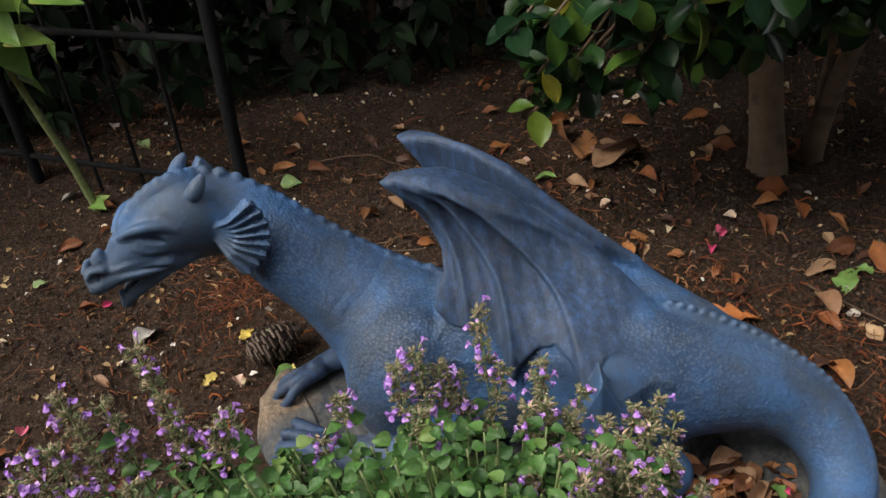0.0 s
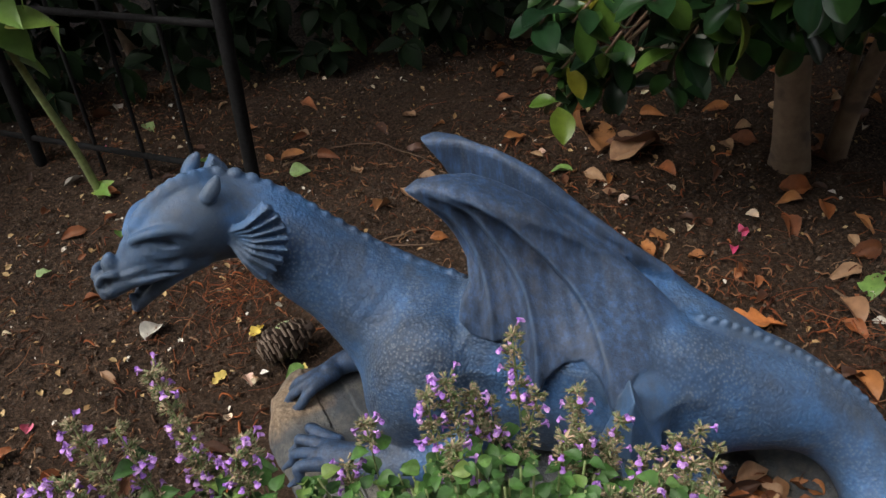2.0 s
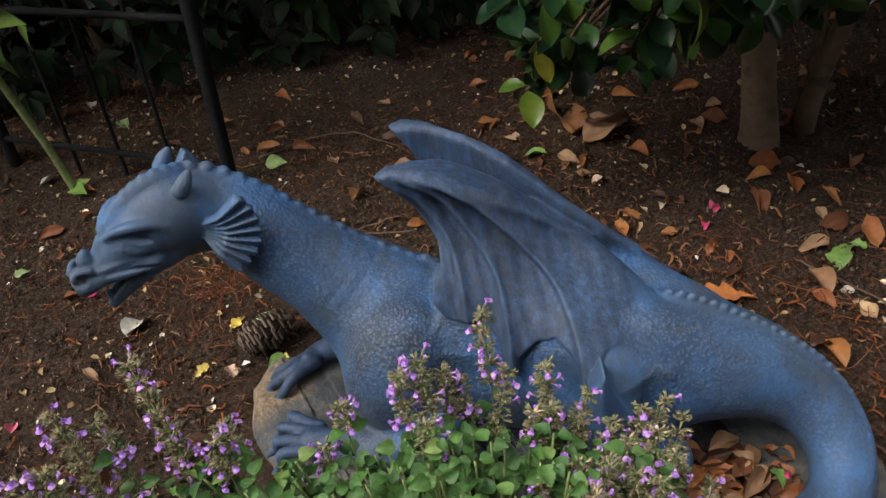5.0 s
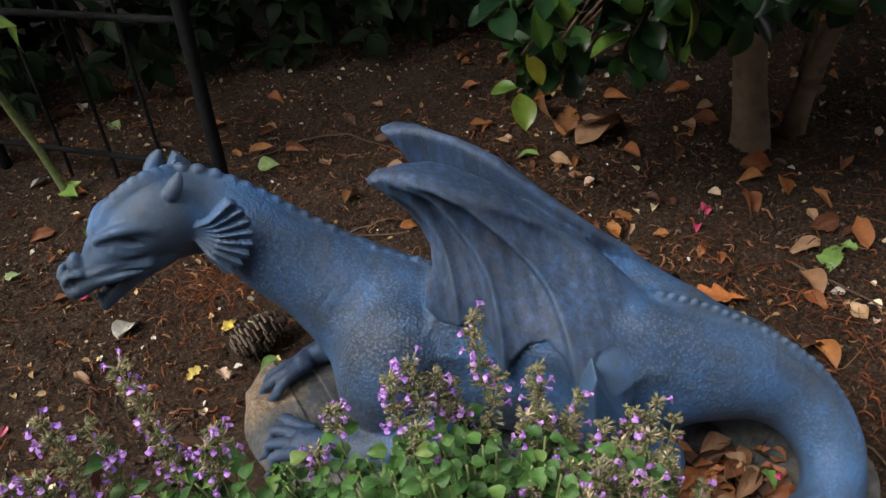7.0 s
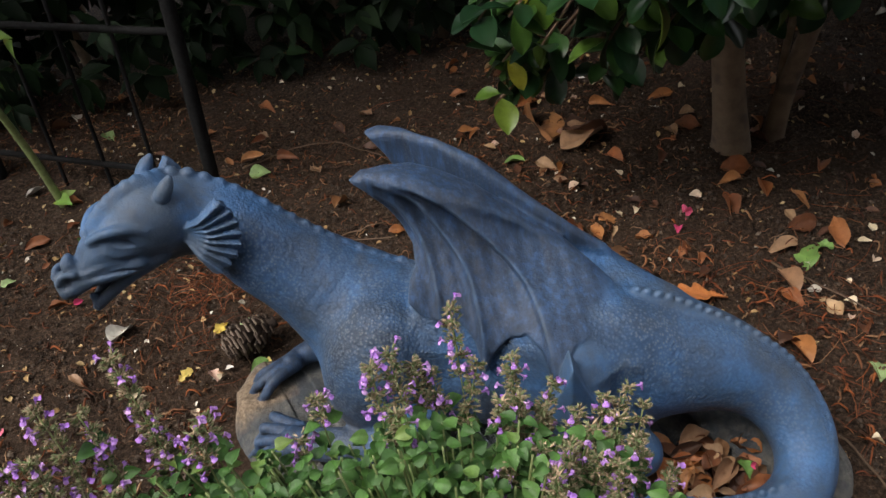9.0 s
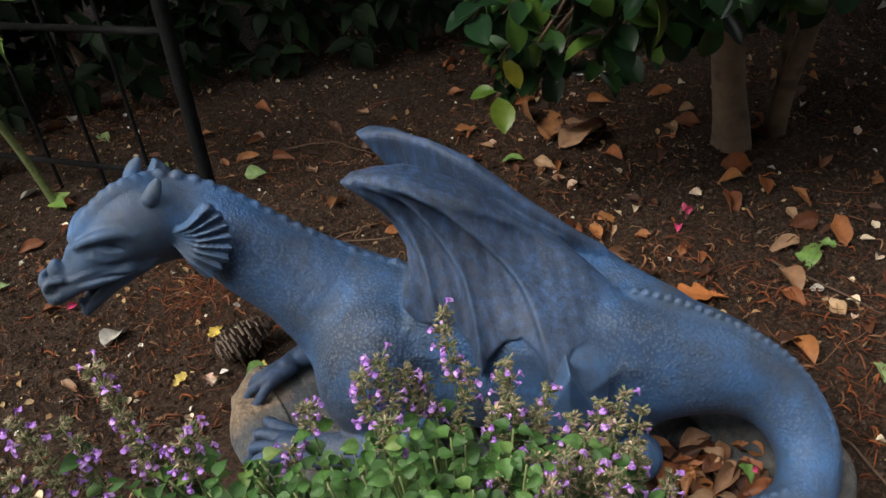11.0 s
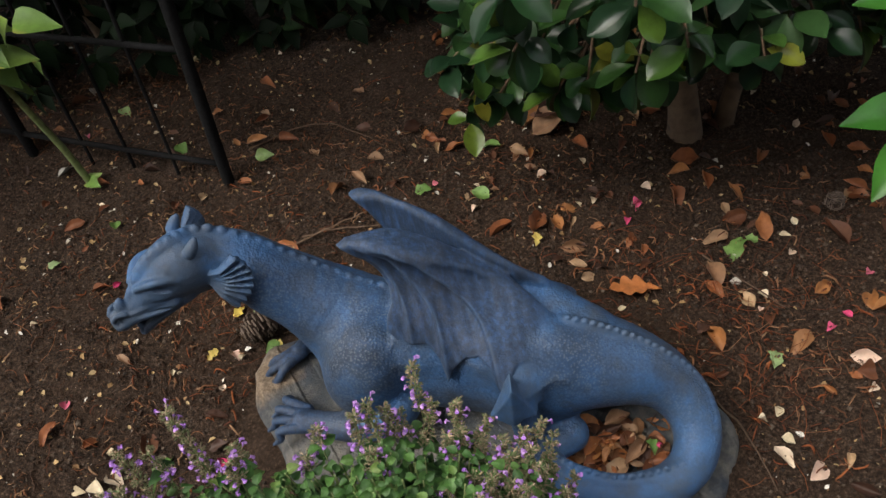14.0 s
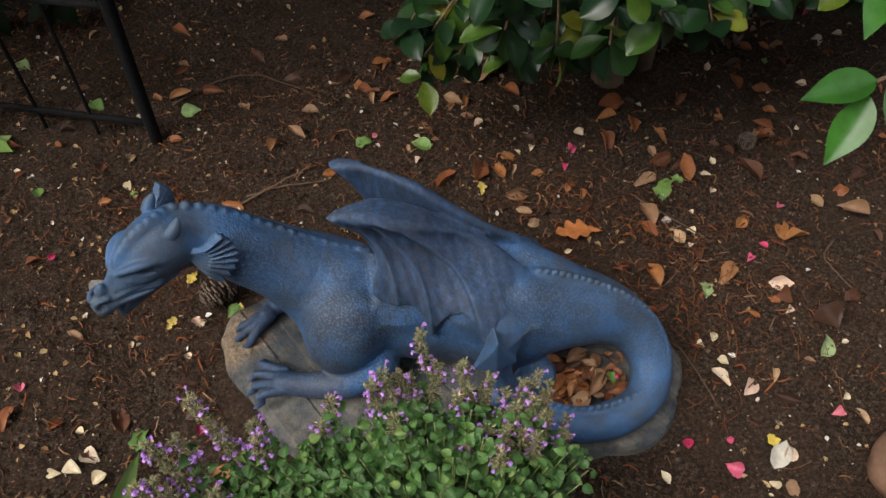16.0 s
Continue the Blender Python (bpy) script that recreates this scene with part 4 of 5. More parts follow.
def shrub():
    rng = random.Random(4)
    base = (0.555, 1.29, 0.0)
    s = thing("broadleaf_shrub", "evergreen shrub with glossy dark oval leaves on brown trunks", "shrub", at=base)
    limb("trunk", [(0.556, 1.29, -0.03, 0.043), (0.548, 1.29, 0.04, 0.035), (0.535, 1.292, 0.12, 0.031), (0.515, 1.295, 0.26, 0.030), (0.49, 1.30, 0.42, 0.030), (0.46, 1.29, 0.62, 0.026)], s, BARK, 12)
    limb("trunk", [(0.645, 1.312, -0.03, 0.024), (0.655, 1.312, 0.1, 0.019), (0.69, 1.315, 0.27, 0.017), (0.735, 1.33, 0.48, 0.015), (0.76, 1.33, 0.7, 0.012)], s, BARK, 9)
    limb("trunk", [(0.66, 1.33, -0.02, 0.010), (0.65, 1.335, 0.14, 0.008), (0.66, 1.34, 0.32, 0.007)], s, BARK, 7)
    shapes = [mesh_from("leaf", *leaf_raw(0.080, w, 9, 4, c, 0.20, 0.03, blunt=1.28, tip=0.62, seed=i), GLOSSY) for i, (w, c) in enumerate([(0.046, 0.3), (0.050, 0.15), (0.042, 0.45), (0.048, 0.6)])]
    raws = [leaf_raw(0.080, w, 6, 2, c, 0.20, 0.0, blunt=1.28, tip=0.62, seed=i) for i, (w, c) in enumerate([(0.042, 0.3), (0.046, 0.15), (0.038, 0.45)])]
    ends = [((0.085, 1.06, 0.29), 5), ((0.06, 1.035, 0.43), 6), ((0.10, 1.01, 0.44), 6), ((0.225, 0.945, 0.42), 6), ((0.255, 0.845, 0.51), 5), ((0.335, 0.82, 0.53), 6), ((0.355, 0.75, 0.62), 6), ((0.16, 1.10, 0.30), 6),
            ((0.14, 0.99, 0.40), 6), ((0.18, 0.92, 0.49), 6), ((0.29, 0.93, 0.43), 6), ((0.44, 0.90, 0.49), 7), ((0.50, 0.86, 0.50), 7), ((0.60, 0.92, 0.49), 7), ((0.70, 0.95, 0.50), 7), ((0.36, 0.93, 0.44), 7), ((0.47, 1.0, 0.41), 7), ((0.56, 1.05, 0.40), 6), ((0.78, 1.0, 0.48), 6), ((0.50, 1.15, 0.34), 7), ((0.57, 1.14, 0.37), 7), ((0.44, 1.12, 0.34), 7), ((0.66, 1.16, 0.37), 7), ((0.39, 1.15, 0.31), 6), ((0.32, 1.12, 0.31), 6), ((0.25, 1.10, 0.29), 6), ((0.53, 1.10, 0.42), 7), ((0.74, 1.16, 0.40), 6)]

    def floor_of(x, y):
        return (0.29 + 1.0 * max(1.06 - y, 0) if x < 0.22 else 0.40 + 0.42 * max(1.0 - y, 0)) + 0.08 * max(y - 1.2, 0)

    while len(ends) < 80:
        x, y = rng.uniform(0.04, 1.15), rng.uniform(0.72, 1.25)
        low = floor_of(x, y)
        z = low + rng.uniform(0.0, 0.20)
        if (x < 0.10 and y < 0.98) or (x > 0.36 and y < 0.84):
            continue
        ends.append(((x, y, z), rng.randint(5, 7)))
    forks = [Vector((0.47, 1.29, 0.58)), Vector((0.50, 1.30, 0.40)), Vector((0.74, 1.33, 0.52)), Vector((0.70, 1.32, 0.35))]
    twigs = Heap()
    for (x, y, z), count in ends:
        fork = min(forks, key=lambda f: (f - Vector((x, y, z))).length)
        mid = fork.lerp(Vector((x, y, z)), 0.55) + Vector((rng.uniform(-0.03, 0.03), rng.uniform(-0.03, 0.03), 0.07))
        p = spline([(*fork, 0.007), (*mid, 0.004), (x, y, z, 0.0018)], 5)
        twigs.put(tube_data(p[:, :3], p[:, 3], 5))
        for m in whorl((x, y, z), (Vector((x, y, z)) - mid) * 1.0, count, 0.76, rng):
            piece("leaf", rng.choice(shapes), s, m)
        for m in whorl(p[9][:3], Vector((x, y, z)) - fork, 2, 0.8, rng):
            piece("leaf", rng.choice(shapes), s, m)
    ob = part("twig_mass", twigs.mesh("twig_mass", TWIG), s)
    tagged(ob, kind="stuff")
    ob.matrix_parent_inverse = Matrix.Translation(-Vector(base))
    mass = Heap()
    for k in range(520):
        x, y = rng.uniform(-0.02, 1.6), rng.uniform(0.85, 1.9)
        z = max(floor_of(x, y) + 0.10, 0.5 if y > 1.3 else 0) + rng.uniform(0, 1) ** 1.3 * 0.95
        if x < 0.15 and rng.random() < 0.6:
            continue
        for m in whorl((x, y, z), (rng.uniform(-1, 1), -0.6, 0.4), 6, 1.0, rng):
            mass.put(rng.choice(raws), m)
    ob = tagged(part("foliage", mass.mesh("foliage", GLOSSY_MASS), s), kind="stuff")
    ob.matrix_parent_inverse = Matrix.Translation(-Vector(base))


shrub()


def overhanging_branch():
    rng = random.Random(9)
    base = (1.02, 0.72, 0.0)
    s = thing("young_shrub", "slender shrub whose shoots end in bright glossy leaves", "shrub", at=base)
    limb("stem", [(1.02, 0.72, -0.02, 0.014), (1.0, 0.70, 0.3, 0.011), (0.86, 0.66, 0.54, 0.008), (0.70, 0.63, 0.625, 0.005), (0.56, 0.60, 0.618, 0.0028)], s, TWIG, 7)
    limb("stem", [(0.78, 0.645, 0.59, 0.006), (0.67, 0.68, 0.66, 0.004), (0.58, 0.69, 0.69, 0.002)], s, TWIG, 6)
    shapes = [mesh_from("leaf", *leaf_raw(0.105, w, 8, 4, c, 0.16, 0.02, blunt=0.9, seed=i), BRIGHT) for i, (w, c) in enumerate([(0.046, 0.35), (0.050, 0.2)])]
    for at, along, size in (((0.562, 0.600, 0.622), (-1.0, -0.05, -0.04), 0.88), ((0.556, 0.588, 0.606), (-0.60, -0.48, -0.60), 0.88), ((0.575, 0.595, 0.615), (0.2, -0.6, -0.5), 0.8),
                            ((0.585, 0.69, 0.69), (-0.9, 0.1, 0.0), 0.8), ((0.585, 0.685, 0.685), (-0.5, -0.7, -0.1), 0.75), ((0.59, 0.69, 0.69), (-0.6, 0.6, 0.1), 0.8), ((0.61, 0.70, 0.68), (0.1, 0.8, -0.3), 0.8),
                            ((0.66, 0.63, 0.635), (0.0, 0.8, -0.2), 0.9), ((0.68, 0.63, 0.63), (-0.2, -0.9, -0.4), 0.9)):
        piece("leaf", rng.choice(shapes), s, aim(at, along, (rng.uniform(-0.2, 0.2), -0.35, 1.0), size))


overhanging_branch()


# ---- hedge behind the fence, and unseen hedges added at the sides ----
def hedge(base, lo, hi, count, seed):
    rng = random.Random(seed)
    s = thing("dark_hedge", "dense dark green hedge around the bed, unseen parts added to block light", "hedge", at=base)
    for k in range(9):
        x, y = rng.uniform(lo[0] + 0.2, hi[0] - 0.2), rng.uniform(lo[1] + 0.25, hi[1] - 0.1)
        limb("stem", [(x, y, -0.02, 0.016), (x + rng.uniform(-0.05, 0.05), y, 0.4, 0.013), (x + rng.uniform(-0.15, 0.15), y - 0.05, 1.1, 0.008)], s, BARK, 7)
    raws = [leaf_raw(0.075, w, 5, 2, 0.35, 0.2, blunt=0.75, seed=i) for i, w in enumerate((0.040, 0.048, 0.034))]
    mass = Heap()
    for k in range(count):
        x, y = rng.uniform(lo[0], hi[0]), lo[1] + (hi[1] - lo[1]) * rng.random() ** 1.4
        skirt = lo[2] + 0.35 * max(0.0, noise.noise(Vector((x * 2.1, y * 2.1, seed)))) + 0.06 * rng.random()
        z = skirt + (hi[2] - skirt) * rng.random() ** 1.2
        # the unseen upper part leans forward to shade the back of the bed
        if lo[1] > 1.6:
            y -= 0.55 * max(z - 0.85, 0.0)
        if z < 0.5 and y < lo[1] + 0.15 * rng.random():
            continue
        for m in whorl((x, y, z), (rng.uniform(-0.6, 0.6), -1.0, 0.3), 5, 1.0, rng, 0.6):
            mass.put(rng.choice(raws), m)
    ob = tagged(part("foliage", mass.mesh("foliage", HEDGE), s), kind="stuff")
    ob.matrix_parent_inverse = Matrix.Translation(-Vector(base))


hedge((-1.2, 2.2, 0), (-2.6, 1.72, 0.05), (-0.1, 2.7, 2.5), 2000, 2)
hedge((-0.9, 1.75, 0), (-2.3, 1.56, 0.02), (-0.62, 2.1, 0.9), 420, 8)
# next two: out of view, added to keep side light off the back
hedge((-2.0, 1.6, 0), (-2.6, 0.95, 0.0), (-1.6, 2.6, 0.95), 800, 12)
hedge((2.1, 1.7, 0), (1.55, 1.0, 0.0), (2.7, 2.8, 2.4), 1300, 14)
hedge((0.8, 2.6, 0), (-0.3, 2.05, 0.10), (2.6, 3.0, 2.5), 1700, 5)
# low hedge set nearer, also to darken the ground at the back
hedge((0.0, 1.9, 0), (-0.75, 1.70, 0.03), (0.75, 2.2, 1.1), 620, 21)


# ---- unseen tree, added to shade the back of the bed ----
def light_block_tree():
    rng = random.Random(77)
    base = (-0.4, 3.3, 0.0)
    s = thing("light_block_tree", "broad leafy tree, added out of view so its crown shades the bed", "tree", at=base)
    limb("trunk", [(-0.4, 3.3, -0.1, 0.20), (-0.38, 3.28, 0.6, 0.15), (-0.3, 3.2, 1.6, 0.13), (-0.2, 3.1, 2.8, 0.10)], s, BARK, 14)
    for end in ((-1.9, 2.0, 2.5), (-0.8, 1.5, 2.4), (0.4, 1.5, 2.5), (1.6, 1.9, 2.6), (2.4, 2.8, 2.8), (-2.6, 2.9, 2.7)):
        limb("limb", [(-0.3, 3.2, 1.7, 0.07), (-0.3 * 0.5 + end[0] * 0.5, 3.2 * 0.5 + end[1] * 0.5, 2.4, 0.045), (*end, 0.015)], s, BARK, 8)
    raws = [leaf_raw(0.15, 0.085, 5, 2, 0.3, 0.2, seed=i) for i in range(3)]
    mass = Heap()
    for k in range(6200):
        x, y = rng.uniform(-3.6, 3.4), 0.98 + 3.2 * rng.random() ** 1.35
        z = 1.42 + 0.15 * noise.noise(Vector((x, y, 3))) + rng.random() * 1.1
        # crown thinned on the right to let some light reach the back
        if 0.4 < x < 2.2 and y < 2.0 and k % 3:
            continue
        for m in whorl((x, y, z), (rng.uniform(-1, 1), -0.6, 0.3), 6, 1.0, rng, 0.4):
            mass.put(rng.choice(raws), m)
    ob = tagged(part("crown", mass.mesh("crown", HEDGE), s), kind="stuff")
    ob.matrix_parent_inverse = Matrix.Translation(-Vector(base))


light_block_tree()


# ---- leafy stem beside the fence ----
def garden_stem():
    base = (-0.845, 1.352, 0.0)
    s = thing("leafy_garden_plant", "tall green stem with broad mottled leaves beside the fence", "plant", at=base)
    limb("stem", [(-0.845, 1.352, -0.02, 0.0095), (-0.852, 1.345, 0.12, 0.0085), (-0.858, 1.325, 0.25, 0.0075), (-0.858, 1.30, 0.38, 0.007), (-0.85, 1.27, 0.52, 0.005)], s, GREEN_STEM, 8)
    shapes = [mesh_from("leaf", *leaf_raw(0.10, 0.068, 8, 4, c, 0.16, 0.06, blunt=0.62, seed=i + 3), STALE) for i, c in enumerate((0.4, 0.7))]
    k = 0
    for at, along, size in (((-0.853, 1.285, 0.46), (0.8, -0.5, -0.35), 1.05), ((-0.856, 1.295, 0.41), (0.75, -0.3, -0.75), 0.95), ((-0.852, 1.27, 0.50), (0.6, -0.8, 0.1), 1.0), ((-0.858, 1.30, 0.39), (-0.8, -0.5, -0.4), 1.0), ((-0.85, 1.27, 0.52), (-0.4, 0.8, 0.2), 1.0),
                            ((-0.853, 1.28, 0.48), (0.9, 0.3, -0.1), 1.0), ((-0.855, 1.29, 0.44), (0.3, -0.9, -0.5), 0.9), ((-0.858, 1.31, 0.33), (0.5, 0.6, -0.6), 0.8), ((-0.85, 1.27, 0.52), (0.2, -0.7, 0.6), 0.9), ((-0.845, 1.345, 0.015), (0.7, -0.6, 0.35), 0.5), ((-0.846, 1.347, 0.012), (0.9, 0.2, 0.5), 0.42),
                            ((-0.817, 1.270, 0.411), (1.0, 0.0, 0.12), 0.85), ((-0.739, 1.270, 0.481), (1.0, 0.0, -0.08), 0.90), ((-0.732, 1.270, 0.394), (-0.5, 0.0, -0.85), 0.55), ((-0.743, 1.270, 0.489), (-0.7, 0.0, -0.75), 0.75)):
        piece("leaf", shapes[k % 2], s, aim(at, along, (0.1, -0.4, 1.0), size))
        k += 1


garden_stem()


# ---- flowering mint in the foreground ----
def mint():
    rng = random.Random(11)
    base = (-0.02, 0.27, 0.0)
    s = thing("flowering_catmint", "bushy catmint with green leaves and lilac flower spikes", "plant", at=base)
    shift = Matrix.Translation(-Vector(base))
    leaves = [mesh_from("leaf", *leaf_raw(0.030, w * 1.12, 7, 4, c, 0.26, 0.12, blunt=0.72, tip=0.75, seed=i), MINT) for i, (w, c) in enumerate([(0.021, 0.5), (0.019, 0.8), (0.022, 0.3)])]
    raws = [leaf_raw(0.029, w * 1.08, 5, 4, c, 0.26, 0.10, blunt=0.72, tip=0.75, seed=i) for i, (w, c) in enumerate([(0.021, 0.5), (0.019, 0.8)])]
    cup = tube_data([(0, 0, 0), (0.0022, 0, 0), (0.0048, 0, 0)], (0.0005, 0.0011, 0.0013), 5)
    teeth = ([], [])
    for k in range(5):
        k0, k1, km = 2 * math.pi * k / 5, 2 * math.pi * (k + 1) / 5, 2 * math.pi * (k + 0.5) / 5
        teeth[0].extend([(0.0046, 0.0013 * math.cos(k0), 0.0013 * math.sin(k0)), (0.0046, 0.0013 * math.cos(k1), 0.0013 * math.sin(k1)), (0.0076, 0.0021 * math.cos(km), 0.0021 * math.sin(km))])
        teeth[1].append((3 * k, 3 * k + 1, 3 * k + 2))
    bract = leaf_raw(0.0085, 0.0024, 3, 2, 0.5, 0.3, blunt=0.6)
    lip, small_lip = leaf_raw(0.0050, 0.0056, 6, 4, 1.0, -0.25, 0.10, blunt=0.98, tip=0.35, seed=4), leaf_raw(0.0034, 0.0034, 5, 4, -0.3, 0.4, blunt=0.95, tip=0.4, seed=5)
    mass, picked = Heap(), 0

    def curve(foot, tip, n=14, sag=1.5):
        foot, tip = np.array(foot), np.array(tip)
        out = []
        for t in np.linspace(0, 1, n):
            p = foot + (tip - foot) * np.array([t**sag, t**sag, t ** 0.85])
            out.append(p)
        return np.array(out)

    def pair(p, d, turn, size):
        nonlocal picked
        d = Vector(d).normalized()
        side = d.orthogonal().normalized()
        side = Matrix.Rotation(turn, 3, d) @ side
        for sign in (1, -1):
            along = side * sign + d * rng.uniform(0.0, 0.45) + Vector((0, 0, rng.uniform(-0.45, 0.15)))
            m = aim(Vector(p) + side * sign * 0.003, along, (rng.uniform(-0.55, 0.55), -0.25 + rng.uniform(-0.5, 0.5), 1), size * rng.uniform(0.65, 1.25))
            if p[2] > 0.27 and picked < 300 and rng.random() < 0.35:
                picked += 1
                piece("leaf", rng.choice(leaves), s, m)
            else:
                mass.put(rng.choice(raws), m)

    # tips: place, length of the flowering end, whorls in it, share of open blossoms
    tips = [
        ((-0.009, 0.495, 0.401), (0.00, 0.40), 0.075, 5, 0.13), ((-0.063, 0.450, 0.397), (-0.03, 0.33), 0.050, 5, 0.12), ((-0.079, 0.440, 0.394), (-0.06, 0.33), 0.045, 4, 0.10), ((-0.046, 0.455, 0.376), (-0.02, 0.36), 0.050, 5, 0.12),
        ((-0.033, 0.460, 0.358), (-0.00, 0.36), 0.040, 4, 0.10), ((-0.059, 0.395, 0.386), (-0.04, 0.32), 0.030, 3, 0.22), ((0.010, 0.470, 0.353), (-0.07, 0.33), 0.060, 5, 0.06), ((0.040, 0.455, 0.372), (0.03, 0.36), 0.062, 5, 0.08),
        ((0.042, 0.430, 0.348), (0.04, 0.35), 0.045, 4, 0.09), ((0.027, 0.420, 0.358), (0.02, 0.34), 0.035, 3, 0.08), ((0.074, 0.445, 0.346), (0.00, 0.33), 0.048, 4, 0.03), ((0.063, 0.430, 0.332), (0.03, 0.34), 0.040, 4, 0.08),
        ((0.139, 0.440, 0.333), (0.03, 0.32), 0.065, 5, 0.07), ((0.118, 0.430, 0.336), (0.05, 0.33), 0.050, 4, 0.08), ((0.091, 0.425, 0.328), (0.03, 0.32), 0.050, 4, 0.07), ((0.151, 0.430, 0.323), (0.10, 0.33), 0.050, 4, 0.06),
        ((0.122, 0.400, 0.345), (0.08, 0.32), 0.050, 4, 0.08), ((0.098, 0.400, 0.336), (0.06, 0.32), 0.050, 4, 0.08), ((0.055, 0.370, 0.355), (0.03, 0.30), 0.045, 4, 0.08), ((0.075, 0.360, 0.370), (0.06, 0.30), 0.050, 4, 0.08),
        ((0.096, 0.360, 0.354), (0.08, 0.30), 0.050, 4, 0.07), ((0.026, 0.360, 0.354), (0.02, 0.30), 0.030, 3, 0.10), ((0.111, 0.350, 0.356), (0.10, 0.29), 0.050, 4, 0.06), ((0.131, 0.380, 0.341), (0.11, 0.31), 0.045, 4, 0.06),
        ((0.060, 0.330, 0.379), (0.05, 0.28), 0.040, 3, 0.08), ((-0.136, 0.450, 0.350), (-0.11, 0.36), 0.022, 2, 0.10), ((-0.154, 0.430, 0.323), (-0.12, 0.34), 0.022, 2, 0.12), ((-0.290, 0.445, 0.431), (-0.20, 0.33), 0.125, 8, 0.12),
        ((-0.337, 0.400, 0.429), (-0.25, 0.30), 0.085, 6, 0.14),
        ((-0.315, 0.410, 0.407), (-0.22, 0.31), 0.040, 3, 0.06),
        ((-0.233, 0.430, 0.361), (-0.18, 0.34), 0.030, 3, 0.06),
        ((-0.355, 0.360, 0.407), (-0.27, 0.28), 0.055, 4, 0.12),
        ((-0.310, 0.400, 0.376), (-0.22, 0.31), 0.040, 3, 0.14),
        ((-0.264, 0.410, 0.374), (-0.19, 0.32), 0.035, 3, 0.12),
        ((-0.345, 0.330, 0.415), (-0.27, 0.25), 0.060, 4, 0.16), ((-0.300, 0.315, 0.415), (-0.24, 0.24), 0.050, 3, 0.14), ((-0.334, 0.362, 0.412), (-0.26, 0.27), 0.055, 4, 0.12), ((-0.275, 0.345, 0.385), (-0.22, 0.27), 0.035, 3, 0.10),
        ((-0.226, 0.400, 0.379), (-0.17, 0.31), 0.030, 3, 0.14), ((0.144, 0.400, 0.291), (0.11, 0.32), 0.040, 3, 0.12), ((0.172, 0.398, 0.268), (0.13, 0.31), 0.040, 3, 0.12), ((0.019, 0.360, 0.346), (0.01, 0.29), 0.035, 3, 0.12), ((0.156, 0.365, 0.305), (0.12, 0.29), 0.040, 3, 0.10),
    ]
    for n, (tip, foot, reach, count, open_share) in enumerate(tips):
        p = curve((*foot, -0.01), tip)
        d = np.gradient(p, axis=0)
        length = np.linalg.norm(np.diff(p, axis=0), axis=1).sum()
        flowering = 1 - reach / length
        limb("stem", [(*q, 0.0017 - 0.0003 * i) for i, q in enumerate(p[::3][:4])] + [(*p[-1], 0.0008)], s, GREEN_STEM, 5)
        for i in range(4, 13):
            if i / 13 < flowering + 0.02:
                pair(p[i], d[i], i * 1.57 + n, 0.72)
        calyces, blossoms = Heap(), Heap()
        for w in range(count):
            t = flowering + (1 - flowering) * (w + 0.15) / (count - 0.85 + 0.15)
            q = np.array([np.interp(t * 13, range(14), p[:, a]) for a in range(3)])
            axis = Vector(d[min(int(t * 13), 13)]).normalized()
            side = axis.orthogonal().normalized()
            spread = 0.0062 * (1.12 - 0.45 * w / count) * rng.uniform(0.85, 1.15)
            fat = 1.25 if tip[0] < -0.2 else 1.0
            spread *= fat
            for k in range(int(fat * rng.randint(22, 30))):
                a = rng.uniform(0, 6.28)
                ray = Matrix.Rotation(a, 3, axis) @ side
                start = Vector(q) + axis * rng.uniform(-0.0045, 0.0045) + ray * spread * rng.uniform(0.1, 1.0)
                along = ray + axis * rng.uniform(-0.35, 1.0) + Vector((rng.uniform(-0.4, 0.4), rng.uniform(-0.4, 0.4), rng.uniform(-0.3, 0.4)))
                m = aim(start, along, axis, rng.uniform(0.65, 1.05))
                calyces.put(cup, m)
                calyces.put(teeth, m)
                if k % 3 == 0:
                    calyces.put(bract, aim(Vector(q), along, axis, rng.uniform(0.7, 1.3)))
                if rng.random() < open_share * 0.95:
                    way = along.normalized()
                    end = start + way * 0.005
                    blossoms.put(tube_data([(0, 0, 0), (0.003, 0, 0), (0.005, 0, 0)], (0.0006, 0.0009, 0.0016), 6), aim(end, along, axis))
                    mouth, below = end + way * 0.0045, Vector((0, 0, -1)) - way * Vector((0, 0, -1)).dot(way)
                    size = rng.uniform(0.85, 1.2)
                    blossoms.put(lip, aim(mouth, way * 0.8 + below * 0.7, way - below, size))
                    blossoms.put(small_lip, aim(mouth, way - below * 0.5, -below, size))
                    for turn in (1.15, -1.15):
                        blossoms.put(small_lip, aim(mouth, way * 0.7 + Matrix.Rotation(turn, 3, way) @ below, way, size * 0.8))
        spike = part("flower_spike", calyces.mesh("flower_spike", CALYX), s, "greyish green calyces in whorls")
        spike.matrix_parent_inverse = shift
        if blossoms.n:
            part("blossoms", blossoms.mesh("blossoms", LILAC), spike, "small lilac two-lipped blossoms")
    for n in range(390):
        r, a = math.sqrt(rng.random()), rng.uniform(0, 6.28)
        x, y = -0.03 + 0.21 * r * math.cos(a), 0.335 + 0.115 * r * math.sin(a)
        z = 0.405 - 0.10 * r * r + rng.uniform(-0.05, 0.0)
        if n % 3 == 0:
            x, y, z = rng.uniform(-0.31, -0.13), rng.uniform(0.28, 0.40), rng.uniform(0.30, 0.375)
        p = curve((base[0] * 0.6 + x * 0.4, min(0.27 * 0.6 + y * 0.4, 0.36), -0.01), (x, y, z), 10)
        d = np.gradient(p, axis=0)
